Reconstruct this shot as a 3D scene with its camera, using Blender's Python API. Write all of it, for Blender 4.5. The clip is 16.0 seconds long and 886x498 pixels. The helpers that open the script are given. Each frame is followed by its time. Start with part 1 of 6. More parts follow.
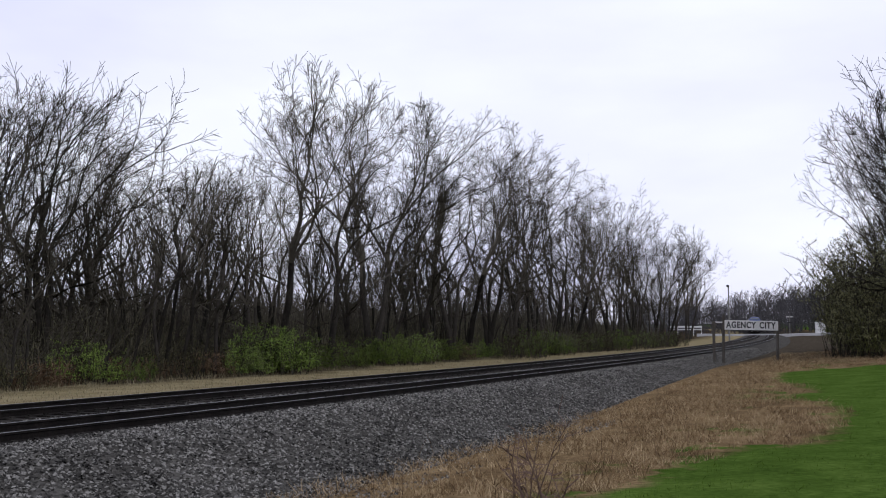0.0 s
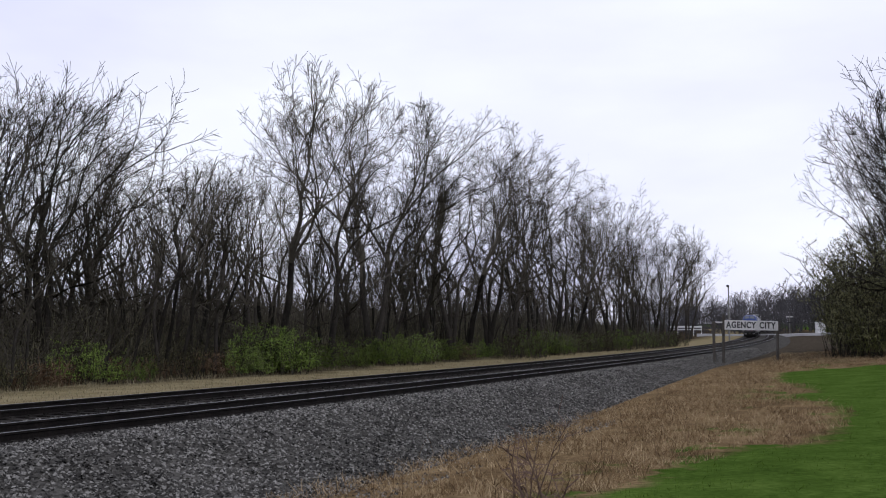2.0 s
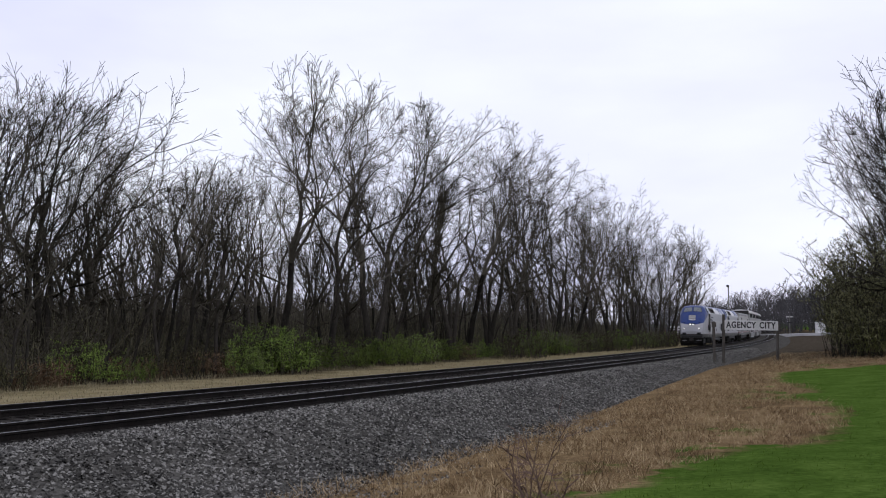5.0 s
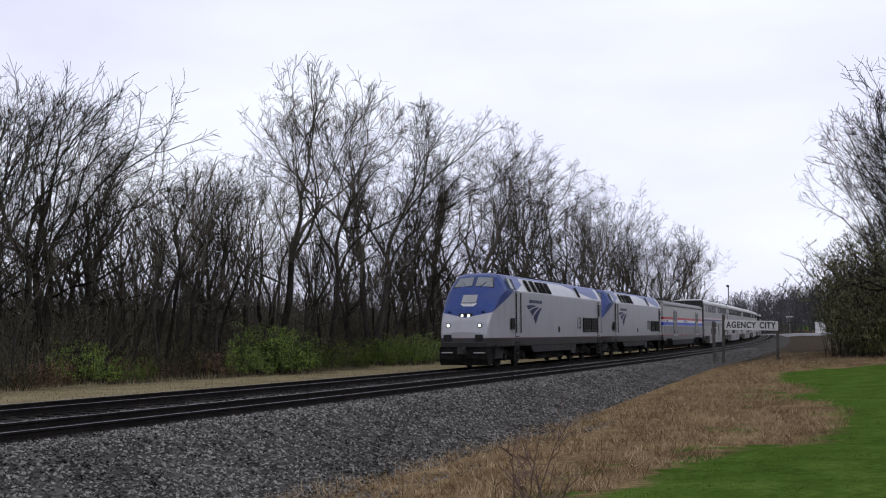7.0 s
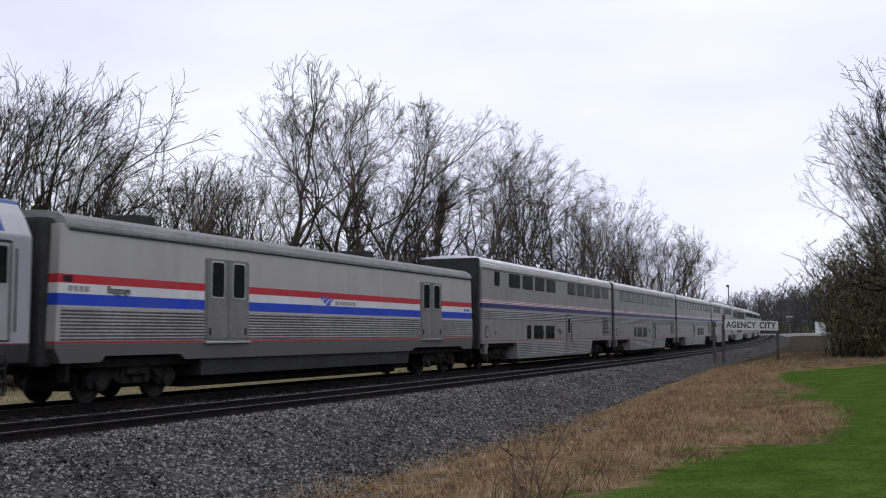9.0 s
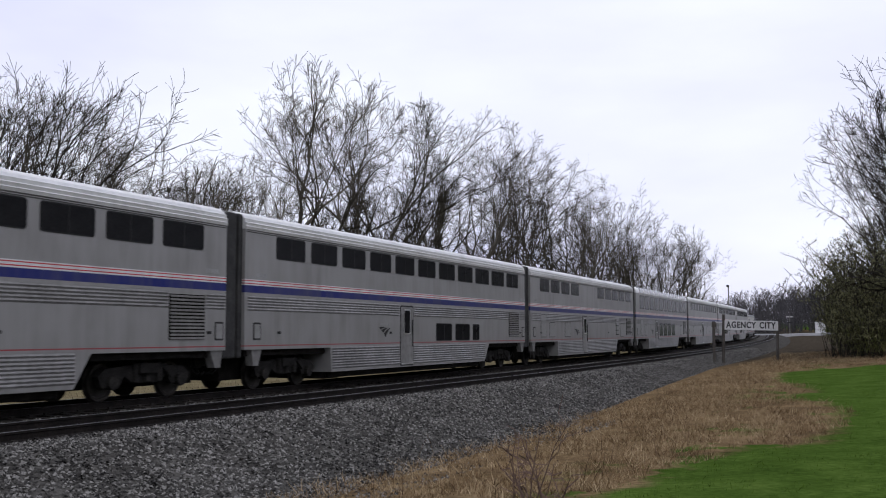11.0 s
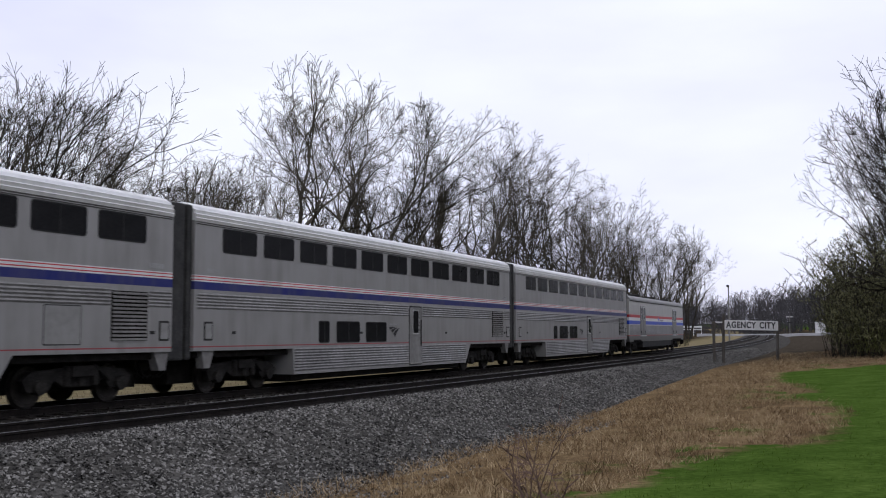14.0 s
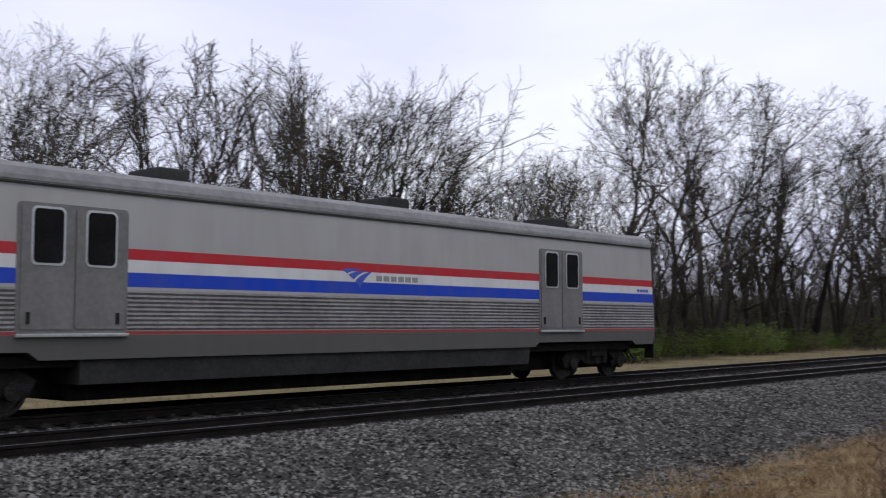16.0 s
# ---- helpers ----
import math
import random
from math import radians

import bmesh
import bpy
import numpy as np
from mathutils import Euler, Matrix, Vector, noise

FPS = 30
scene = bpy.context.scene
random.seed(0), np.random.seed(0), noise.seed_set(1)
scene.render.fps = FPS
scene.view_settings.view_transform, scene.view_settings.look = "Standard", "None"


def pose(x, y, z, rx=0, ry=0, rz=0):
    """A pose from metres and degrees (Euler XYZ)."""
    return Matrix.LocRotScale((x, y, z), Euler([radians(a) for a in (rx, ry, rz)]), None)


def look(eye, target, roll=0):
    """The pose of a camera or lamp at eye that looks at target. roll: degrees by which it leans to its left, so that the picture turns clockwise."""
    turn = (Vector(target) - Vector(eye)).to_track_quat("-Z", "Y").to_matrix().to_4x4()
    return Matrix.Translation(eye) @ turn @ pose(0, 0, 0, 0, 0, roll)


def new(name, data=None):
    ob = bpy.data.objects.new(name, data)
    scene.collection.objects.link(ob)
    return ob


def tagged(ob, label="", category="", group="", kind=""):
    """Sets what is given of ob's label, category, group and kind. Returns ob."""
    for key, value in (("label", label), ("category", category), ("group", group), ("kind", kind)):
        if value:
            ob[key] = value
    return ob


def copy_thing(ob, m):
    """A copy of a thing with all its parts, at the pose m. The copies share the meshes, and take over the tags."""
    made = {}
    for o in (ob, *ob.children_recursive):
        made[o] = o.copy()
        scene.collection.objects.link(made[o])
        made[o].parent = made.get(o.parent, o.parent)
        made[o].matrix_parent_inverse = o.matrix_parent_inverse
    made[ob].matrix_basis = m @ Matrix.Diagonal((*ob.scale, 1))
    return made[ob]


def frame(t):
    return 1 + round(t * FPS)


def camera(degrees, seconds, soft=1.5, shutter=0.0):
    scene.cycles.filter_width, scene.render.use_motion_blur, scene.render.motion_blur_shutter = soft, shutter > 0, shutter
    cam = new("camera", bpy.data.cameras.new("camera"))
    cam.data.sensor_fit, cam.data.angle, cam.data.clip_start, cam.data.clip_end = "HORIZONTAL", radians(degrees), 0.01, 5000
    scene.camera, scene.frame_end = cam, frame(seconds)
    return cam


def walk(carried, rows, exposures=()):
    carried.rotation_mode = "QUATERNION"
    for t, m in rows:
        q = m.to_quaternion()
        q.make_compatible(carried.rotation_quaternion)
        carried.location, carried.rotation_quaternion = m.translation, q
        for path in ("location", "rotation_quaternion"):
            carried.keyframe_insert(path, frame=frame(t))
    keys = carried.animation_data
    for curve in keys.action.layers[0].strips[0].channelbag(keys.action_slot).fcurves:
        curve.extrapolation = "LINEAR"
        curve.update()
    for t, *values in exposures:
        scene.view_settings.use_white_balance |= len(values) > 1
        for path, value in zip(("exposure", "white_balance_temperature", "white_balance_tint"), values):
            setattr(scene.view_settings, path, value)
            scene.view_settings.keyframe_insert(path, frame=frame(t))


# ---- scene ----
# ---- camera and its walk ----
cam = camera(45.29, 16.0, soft=1.05, shutter=0.08)
EYE_Z = 1.582                      # above the rail heads, which lie at z = 0 abreast of the camera


def eye_pose(x, y, pitch, roll, yaw):
    return pose(x, y, EYE_Z, 0, 0, yaw) @ pose(0, 0, 0, pitch) @ pose(0, 0, 0, 0, roll) @ pose(0, 0, 0, 90)


walk(cam, [(0.0, eye_pose(0, 0, 4.658, 0.1, 0)), (14.3, eye_pose(0, 0, 4.658, 0.1, 0)),
           (14.5, eye_pose(0, 0, 4.658, 0.1, 0.05)), (14.75, eye_pose(0, -0.02, 4.656, 0.06, 0.55)),
           (15.0, eye_pose(0, -0.04, 4.654, 0.03, 1.266)), (15.25, eye_pose(-0.03, -0.03, 4.6, 0.1, 1.86)),
           (15.5, eye_pose(-0.05, -0.02, 4.525, 0.166, 2.494)), (15.6, eye_pose(-0.07, -0.05, 4.48, 0.15, 4.0)),
           (15.7, eye_pose(-0.1, -0.1, 4.42, 0.1, 6.3)), (15.8, eye_pose(-0.14, -0.2, 4.3, 0.05, 9.6)),
           (15.9, eye_pose(-0.18, -0.3, 4.2, 0.0, 13.2)), (16.0, eye_pose(-0.217, -0.414, 4.088, -0.025, 17.78))])

# ---- world, sun and exposure: an even overcast ----
world = bpy.data.worlds.new("overcast_sky")
scene.world = world
world.use_nodes = True
wn, wl = world.node_tree.nodes, world.node_tree.links
wn.clear()
w_out, w_bg = wn.new("ShaderNodeOutputWorld"), wn.new("ShaderNodeBackground")
w_sky, w_co, w_noise, w_map = (wn.new("ShaderNodeTexSky"), wn.new("ShaderNodeTexCoord"), wn.new("ShaderNodeTexNoise"),
                               wn.new("ShaderNodeMapping"))
w_ramp, w_mix = wn.new("ShaderNodeValToRGB"), wn.new("ShaderNodeMixRGB")
w_sky.sky_type, w_sky.sun_disc = "NISHITA", False
w_sky.sun_elevation, w_sky.sun_rotation = radians(48), radians(25)
w_map.inputs["Scale"].default_value = (1.3, 1.3, 4.0)
w_noise.inputs["Scale"].default_value, w_noise.inputs["Detail"].default_value = 1.6, 5
w_ramp.color_ramp.elements[0].position, w_ramp.color_ramp.elements[0].color = 0.3, (7.9, 8.05, 10.6, 1)
w_ramp.color_ramp.elements[1].position, w_ramp.color_ramp.elements[1].color = 0.66, (10.2, 10.5, 11.7, 1)
w_mix.inputs[0].default_value = 0.93
wl.new(w_co.outputs["Generated"], w_map.inputs["Vector"])
wl.new(w_map.outputs[0], w_noise.inputs["Vector"])
wl.new(w_noise.outputs[0], w_ramp.inputs[0])
wl.new(w_sky.outputs[0], w_mix.inputs[1])
wl.new(w_ramp.outputs[0], w_mix.inputs[2])
wl.new(w_mix.outputs[0], w_bg.inputs["Color"])
wl.new(w_bg.outputs[0], w_out.inputs["Surface"])
w_bg.inputs["Strength"].default_value = 0.1

sun = new("sun", bpy.data.lights.new("sun", "SUN"))
sun.data.energy, sun.data.angle, sun.data.color = 0.5, radians(30), (1.0, 0.96, 0.9)
sun.matrix_basis = look((0, 0, 60), (0 - 25, 0 + 50, 0))
scene.view_settings.exposure = 0.0

# ---- the line of the railway: s along it, off across it (plus: away from the camera's side) ----
PSI = radians(27.434)
UX, UY = math.sin(PSI), math.cos(PSI)
NX, NY = -UY, UX
NEAR = -4.07                       # the second track, on the camera's side


def lateral(s):
    return 12.831 + 2.176e-4 * (s + 160.4) ** 2


def rise(s):
    return 0.0 if s < 0 else (2.2e-5 * s * s if s < 260 else 1.4872 + 0.01144 * (s - 260))


def on_line(s, off, z=0.0):
    a = lateral(s) + off
    return Vector((NX * a + UX * s, NY * a + UY * s, z + rise(s)))


def heading(s):
    """The turn about z of the way along the line, away from the camera."""
    k = 2 * 2.176e-4 * (s + 160.4)
    return math.atan2(UY + NY * k, UX + NX * k)


def to_line(x, y):
    s = x * UX + y * UY
    return s, x * NX + y * NY - lateral(s)


# ---- helpers ----
def part(name, bm, material, parent, label="", smooth=False):
    me = bpy.data.meshes.new(name)
    bm.to_mesh(me)
    bm.free()
    for m in (material if isinstance(material, (list, tuple)) else [material]):
        me.materials.append(m)
    if smooth:
        me.shade_smooth()
    ob = new(name, me)
    if parent:
        ob.parent = parent
    if label:
        tagged(ob, label)
    return ob


def raw(name, verts, faces, material, parent=None, label="", smooth=False):
    me = bpy.data.meshes.new(name)
    me.from_pydata(verts, [], faces)
    me.materials.append(material)
    if smooth:
        me.shade_smooth()
    ob = new(name, me)
    if parent:
        ob.parent = parent
    if label:
        tagged(ob, label)
    return ob


def empty(name, m=None):
    ob = new(name)
    ob.empty_display_size = 0.2
    if m is not None:
        ob.matrix_basis = m
    return ob


def add_box(bm, x0, x1, y0, y1, z0, z1, bevel=0.0):
    r = bmesh.ops.create_cube(bm, size=1.0)
    for v in r["verts"]:
        v.co = Vector((x0 + (v.co.x + 0.5) * (x1 - x0), y0 + (v.co.y + 0.5) * (y1 - y0), z0 + (v.co.z + 0.5) * (z1 - z0)))
    if bevel:
        es = list({e for v in r["verts"] for e in v.link_edges})
        bmesh.ops.bevel(bm, geom=es, offset=bevel, segments=2, affect="EDGES", profile=0.6)
    return r["verts"]


def box(*a, bevel=0.0):
    bm = bmesh.new()
    add_box(bm, *a, bevel=bevel)
    return bm


def add_cyl(bm, p, q, r0, r1=None, n=12):
    p, q = Vector(p), Vector(q)
    d = q - p
    m = Matrix.Translation((p + q) / 2) @ d.to_track_quat("Z", "Y").to_matrix().to_4x4()
    return bmesh.ops.create_cone(bm, cap_ends=True, segments=n, radius1=r0, radius2=r0 if r1 is None else r1, depth=d.length, matrix=m)


def cyl(p, q, r0, r1=None, n=12):
    bm = bmesh.new()
    add_cyl(bm, p, q, r0, r1, n)
    return bm


def prism(pts, y0, y1):
    """A plate from an outline in x and z, from y0 to y1."""
    bm = bmesh.new()
    a = [bm.verts.new((x, y0, z)) for x, z in pts]
    b = [bm.verts.new((x, y1, z)) for x, z in pts]
    bm.faces.new(a)
    bm.faces.new(b[::-1])
    for i in range(len(pts)):
        j = (i + 1) % len(pts)
        bm.faces.new((a[i], b[i], b[j], a[j]))
    bmesh.ops.recalc_face_normals(bm, faces=bm.faces[:])
    return bm


# ---- materials ----
def mat(name, stops, scale=3.0, rough=0.8, metal=0.0, bump=0.2, bump_scale=None, detail=6.0, fine=None, spec=0.5,
        per_object=0.0, bump_dist=0.02, stretch=(1, 1, 1), island=0.0):
    """A surface whose colour runs through stops by noise of two sizes, with relief."""
    m = bpy.data.materials.new(name)
    m.use_nodes = True
    nt = m.node_tree
    nd, lk = nt.nodes, nt.links
    b = nd["Principled BSDF"]
    b.inputs["Roughness"].default_value, b.inputs["Metallic"].default_value = rough, metal
    b.inputs["Specular IOR Level"].default_value = spec
    co, mp = nd.new("ShaderNodeTexCoord"), nd.new("ShaderNodeMapping")
    mp.inputs["Scale"].default_value = stretch
    lk.new(co.outputs["Object"], mp.inputs["Vector"])
    n1, n2 = nd.new("ShaderNodeTexNoise"), nd.new("ShaderNodeTexNoise")
    n1.inputs["Scale"].default_value, n1.inputs["Detail"].default_value = scale, detail
    n2.inputs["Scale"].default_value, n2.inputs["Detail"].default_value = fine or scale * 9, 4
    for n in (n1, n2):
        lk.new(mp.outputs[0], n.inputs["Vector"])
    mx = nd.new("ShaderNodeMath")
    mx.operation = "MULTIPLY_ADD"
    mx.inputs[1].default_value = 0.45
    sc = nd.new("ShaderNodeMath")
    sc.operation = "MULTIPLY"
    sc.inputs[1].default_value = 0.55
    lk.new(n1.outputs[0], sc.inputs[0])
    lk.new(n2.outputs[0], mx.inputs[0])
    lk.new(sc.outputs[0], mx.inputs[2])
    last = mx.outputs[0]
    for amount, node, sock in ((per_object, "ShaderNodeObjectInfo", "Random"), (island, "ShaderNodeNewGeometry", "Random Per Island")):
        if amount:
            o, k = nd.new(node), nd.new("ShaderNodeMath")
            k.operation, k.inputs[1].default_value = "MULTIPLY_ADD", amount
            lk.new(o.outputs[sock], k.inputs[0])
            sb = nd.new("ShaderNodeMath")
            sb.operation, sb.inputs[1].default_value = "SUBTRACT", amount / 2
            lk.new(last, sb.inputs[0])
            lk.new(sb.outputs[0], k.inputs[2])
            last = k.outputs[0]
    rp = nd.new("ShaderNodeValToRGB")
    el = rp.color_ramp.elements
    while len(el) < len(stops):
        el.new(0.5)
    for e, (p, c) in zip(el, stops):
        e.position, e.color = p, (*c, 1)
    lk.new(last, rp.inputs[0])
    lk.new(rp.outputs[0], b.inputs["Base Color"])
    if bump:
        n3, bp = nd.new("ShaderNodeTexNoise"), nd.new("ShaderNodeBump")
        n3.inputs["Scale"].default_value, n3.inputs["Detail"].default_value = bump_scale or scale * 6, 5
        bp.inputs["Strength"].default_value, bp.inputs["Distance"].default_value = bump, bump_dist
        lk.new(mp.outputs[0], n3.inputs["Vector"])
        lk.new(n3.outputs[0], bp.inputs["Height"])
        lk.new(bp.outputs[0], b.inputs["Normal"])
    return m


def ramp3(a, b, c, lo=0.32, hi=0.68):
    return [(lo, a), (0.5, b), (hi, c)]


BALLAST = mat("ballast", ramp3((0.022, 0.021, 0.0195), (0.064, 0.061, 0.056), (0.125, 0.12, 0.11)), 1.2, 0.95, bump=0.9, bump_scale=22, bump_dist=0.06, fine=18, spec=0.0)
STONE = mat("crushed_stone", ramp3((0.02, 0.0192, 0.018), (0.092, 0.0885, 0.082), (0.25, 0.242, 0.226), 0.2, 0.82), 0.5, 0.95, bump=0.3, bump_scale=40, fine=8, island=0.7, spec=0.15)
RAIL = mat("rusty_rail", ramp3((0.006, 0.0055, 0.005), (0.012, 0.01, 0.009), (0.024, 0.02, 0.018)), 2, 0.8, 0.1, bump=0.2, spec=0.12)
RAIL_TOP = mat("worn_rail_head", ramp3((0.07, 0.07, 0.07), (0.13, 0.13, 0.135), (0.23, 0.23, 0.24)), 1.2, 0.45, 0.8, bump=0.03)
TIE = mat("creosoted_timber", ramp3((0.012, 0.011, 0.01), (0.028, 0.0255, 0.023), (0.055, 0.05, 0.045)), 4, 0.9, bump=0.6, per_object=0.3, stretch=(1, 8, 8), spec=0.08)
STEEL = mat("dark_steel", ramp3((0.02, 0.018, 0.017), (0.04, 0.036, 0.033), (0.075, 0.066, 0.06)), 5, 0.65, 0.4, bump=0.2, spec=0.2)
BARK = mat("grey_bark", ramp3((0.016, 0.0145, 0.0125), (0.033, 0.0295, 0.0255), (0.06, 0.054, 0.047)), 2.5, 0.95, bump=0.7, bump_scale=18, per_object=0.4, stretch=(1, 1, 0.3), spec=0.05)
TWIG = mat("bare_twigs", ramp3((0.026, 0.0235, 0.0185), (0.052, 0.047, 0.037), (0.09, 0.081, 0.066)), 0.6, 0.95, bump=0, per_object=0.35, spec=0.0)
BUD = mat("spring_buds", ramp3((0.06, 0.066, 0.02), (0.105, 0.112, 0.036), (0.16, 0.162, 0.06)), 0.8, 0.8, bump=0, island=0.3, per_object=0.2, spec=0.1)
LEAF_GREEN = mat("young_green_leaves", ramp3((0.07, 0.112, 0.016), (0.12, 0.18, 0.03), (0.175, 0.24, 0.052)), 0.8, 0.7, bump=0, island=0.3, per_object=0.2, spec=0.1)
LEAF_DULL = mat("dull_olive_leaves", ramp3((0.046, 0.046, 0.018), (0.078, 0.077, 0.03), (0.125, 0.12, 0.052)), 0.8, 0.8, bump=0, island=0.3, per_object=0.3, spec=0.08)
DEAD = mat("dead_weeds", ramp3((0.055, 0.035, 0.022), (0.105, 0.068, 0.042), (0.17, 0.118, 0.076)), 1, 0.9, bump=0, island=0.3, per_object=0.2, spec=0.08)
STRAW = mat("dry_straw", ramp3((0.085, 0.05, 0.024), (0.225, 0.15, 0.078), (0.46, 0.36, 0.22), 0.28, 0.74), 0.9, 0.9, bump=0, island=0.5, spec=0.12)
LAWN = mat("lawn_grass", ramp3((0.026, 0.056, 0.003), (0.05, 0.1, 0.006), (0.088, 0.148, 0.013)), 0.5, 0.75, bump=0, island=0.3, spec=0.12)
# oil stain, with the shade under the train painted into the same dark colour
OIL_AND_SHADE = mat("oil_and_shade_ballast", ramp3((0.006, 0.0058, 0.0055), (0.013, 0.0125, 0.012), (0.03, 0.029, 0.028)), 1.5, 0.9, bump=0.9, bump_scale=24, bump_dist=0.05, fine=20, spec=0.08)

# ---- ground: one sheet to the horizon ----
# the lawn's edge: place along the line, distance across it
LAWN_EDGE = ((0, -13.2), (10, -13.8), (15, -14.3), (17.5, -14.4), (20, -14.5), (22, -15.4), (23.5, -16.8), (27, -17.2), (33, -16.8), (36.5, -15.9), (39.5, -13.9), (44, -15.6), (50, -13.5), (58, -13.0), (62, -14.6), (65, -19.0), (70, -25.0))
LAWN_S = [p[0] for p in LAWN_EDGE]
LAWN_O = [p[1] for p in LAWN_EDGE]



def ground_material():
    m = bpy.data.materials.new("verge_and_lawn")
    m.use_nodes = True
    nd, lk = m.node_tree.nodes, m.node_tree.links
    b = nd["Principled BSDF"]
    b.inputs["Roughness"].default_value = 0.95
    b.inputs["Specular IOR Level"].default_value = 0.0
    co = nd.new("ShaderNodeTexCoord")

    def math_node(op, *ins):
        n = nd.new("ShaderNodeMath")
        n.operation = op
        for i, v in enumerate(ins):
            if isinstance(v, (int, float)):
                n.inputs[i].default_value = v
            else:
                lk.new(v, n.inputs[i])
        return n.outputs[0]

    def dot(x, y):
        n = nd.new("ShaderNodeVectorMath")
        n.operation = "DOT_PRODUCT"
        lk.new(co.outputs["Object"], n.inputs[0])
        n.inputs[1].default_value = (x, y, 0)
        return n.outputs["Value"]

    def tex(scale, detail=5):
        n = nd.new("ShaderNodeTexNoise")
        n.inputs["Scale"].default_value, n.inputs["Detail"].default_value = scale, detail
        lk.new(co.outputs["Object"], n.inputs["Vector"])
        return n.outputs[0]

    def ramp(fac, stops):
        r = nd.new("ShaderNodeValToRGB")
        el = r.color_ramp.elements
        while len(el) < len(stops):
            el.new(0.5)
        for e, (p, c) in zip(el, stops):
            e.position, e.color = p, (*c, 1)
        lk.new(fac, r.inputs[0])
        return r.outputs[0]

    def mix(f, a, c):
        n = nd.new("ShaderNodeMixRGB")
        for i, v in enumerate((f, a, c)):
            lk.new(v, n.inputs[i])
        return n.outputs[0]

    s = dot(UX, UY)
    sq = math_node("POWER", math_node("ABSOLUTE", math_node("ADD", s, 160.4)), 2.0)
    off = math_node("SUBTRACT", dot(NX, NY), math_node("MULTIPLY_ADD", sq, 2.176e-4, 12.831))
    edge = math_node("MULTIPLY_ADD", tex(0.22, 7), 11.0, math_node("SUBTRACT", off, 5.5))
    small = tex(7.0, 6)
    patch = tex(0.9, 4)
    both = math_node("MULTIPLY_ADD", small, 0.5, math_node("MULTIPLY", patch, 0.5))
    lawn = ramp(both, [(0.3, (0.028, 0.054, 0.009)), (0.5, (0.055, 0.097, 0.017)), (0.7, (0.092, 0.142, 0.03))])
    straw = ramp(both, [(0.3, (0.05, 0.036, 0.021)), (0.45, (0.13, 0.088, 0.047)), (0.68, (0.25, 0.18, 0.1))])
    pale = ramp(both, [(0.3, (0.13, 0.105, 0.055)), (0.5, (0.21, 0.175, 0.1)), (0.7, (0.28, 0.24, 0.15))])
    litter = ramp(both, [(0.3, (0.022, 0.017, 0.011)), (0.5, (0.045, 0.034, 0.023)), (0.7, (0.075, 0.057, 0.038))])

    def above(v, lim, soft):
        n = nd.new("ShaderNodeMapRange")
        n.inputs[1].default_value, n.inputs[2].default_value = lim - soft, lim + soft
        lk.new(v, n.inputs[0])
        return n.outputs[0]

    along = nd.new("ShaderNodeValToRGB")
    el = along.color_ramp.elements
    while len(el) < len(LAWN_EDGE):
        el.new(0.5)
    for e, (p, v) in zip(el, LAWN_EDGE):
        e.position, e.color = p / 80, (*[(v + 26) / 14] * 3, 1)
    lk.new(math_node("MULTIPLY", s, 1 / 80), along.inputs[0])
    limit = math_node("MULTIPLY_ADD", along.outputs[0], 14.0, -26.0)
    past = math_node("SUBTRACT", math_node("MULTIPLY_ADD", tex(0.8, 6), 2.4, math_node("SUBTRACT", off, 1.2)), limit)
    dry = above(past, 0.0, 0.35)
    green_spot = math_node("MULTIPLY", above(tex(0.55, 5), 0.6, 0.02), above(math_node("MULTIPLY", off, -1.0), 13.2, 0.8))
    c = mix(math_node("MULTIPLY", dry, math_node("SUBTRACT", 1.0, green_spot)), lawn, straw)
    dirt = ramp(both, [(0.3, (0.028, 0.024, 0.018)), (0.5, (0.055, 0.046, 0.035)), (0.7, (0.1, 0.082, 0.06))])
    c = mix(math_node("MULTIPLY", above(s, 76.0, 10.0), above(edge, -20.0, 3.0)), c, dirt)
    c = mix(above(off, -3.0, 0.5), c, pale)
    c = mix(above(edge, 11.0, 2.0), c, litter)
    lk.new(c, b.inputs["Base Color"])
    bp = nd.new("ShaderNodeBump")
    bp.inputs["Strength"].default_value, bp.inputs["Distance"].default_value = 0.8, 0.08
    lk.new(tex(14.0, 6), bp.inputs["Height"])
    lk.new(bp.outputs[0], b.inputs["Normal"])
    return m


PROFILE = [(-3000, -0.2), (-40, -0.3), (-22, -0.5), (-9.6, -1.02), (-8.2, -1.05), (-6, -0.62), (2, -0.55), (3.0, -0.4), (12, -0.42),
           (20, -0.7), (60, -0.7), (130, -0.4), (400, 0.8), (3000, 6)]


def ground_z(s, off):
    for (a, za), (b, zb) in zip(PROFILE, PROFILE[1:]):
        if off <= b:
            z = za + (zb - za) * (off - a) / (b - a)
            break
    else:
        z = PROFILE[-1][1]
    if off < -6.0:
        k = max(0.0, min(1.0, (s - 25) / 50))
        z += 0.55 * k * k * (3 - 2 * k) * min(1.0, (-6.0 - off) / 3.2)
    if off < -9.6 or off > 12:
        k = min(1.0, (abs(off + 1) - 8) / 6)
        z += 0.16 * k * noise.noise(Vector((s * 0.16, off * 0.16, 3))) + 0.05 * k * noise.noise(Vector((s * 0.7, off * 0.7, 9)))
    return z


def ground_at(x, y):
    s, off = to_line(x, y)
    return ground_z(s, off) + rise(s)


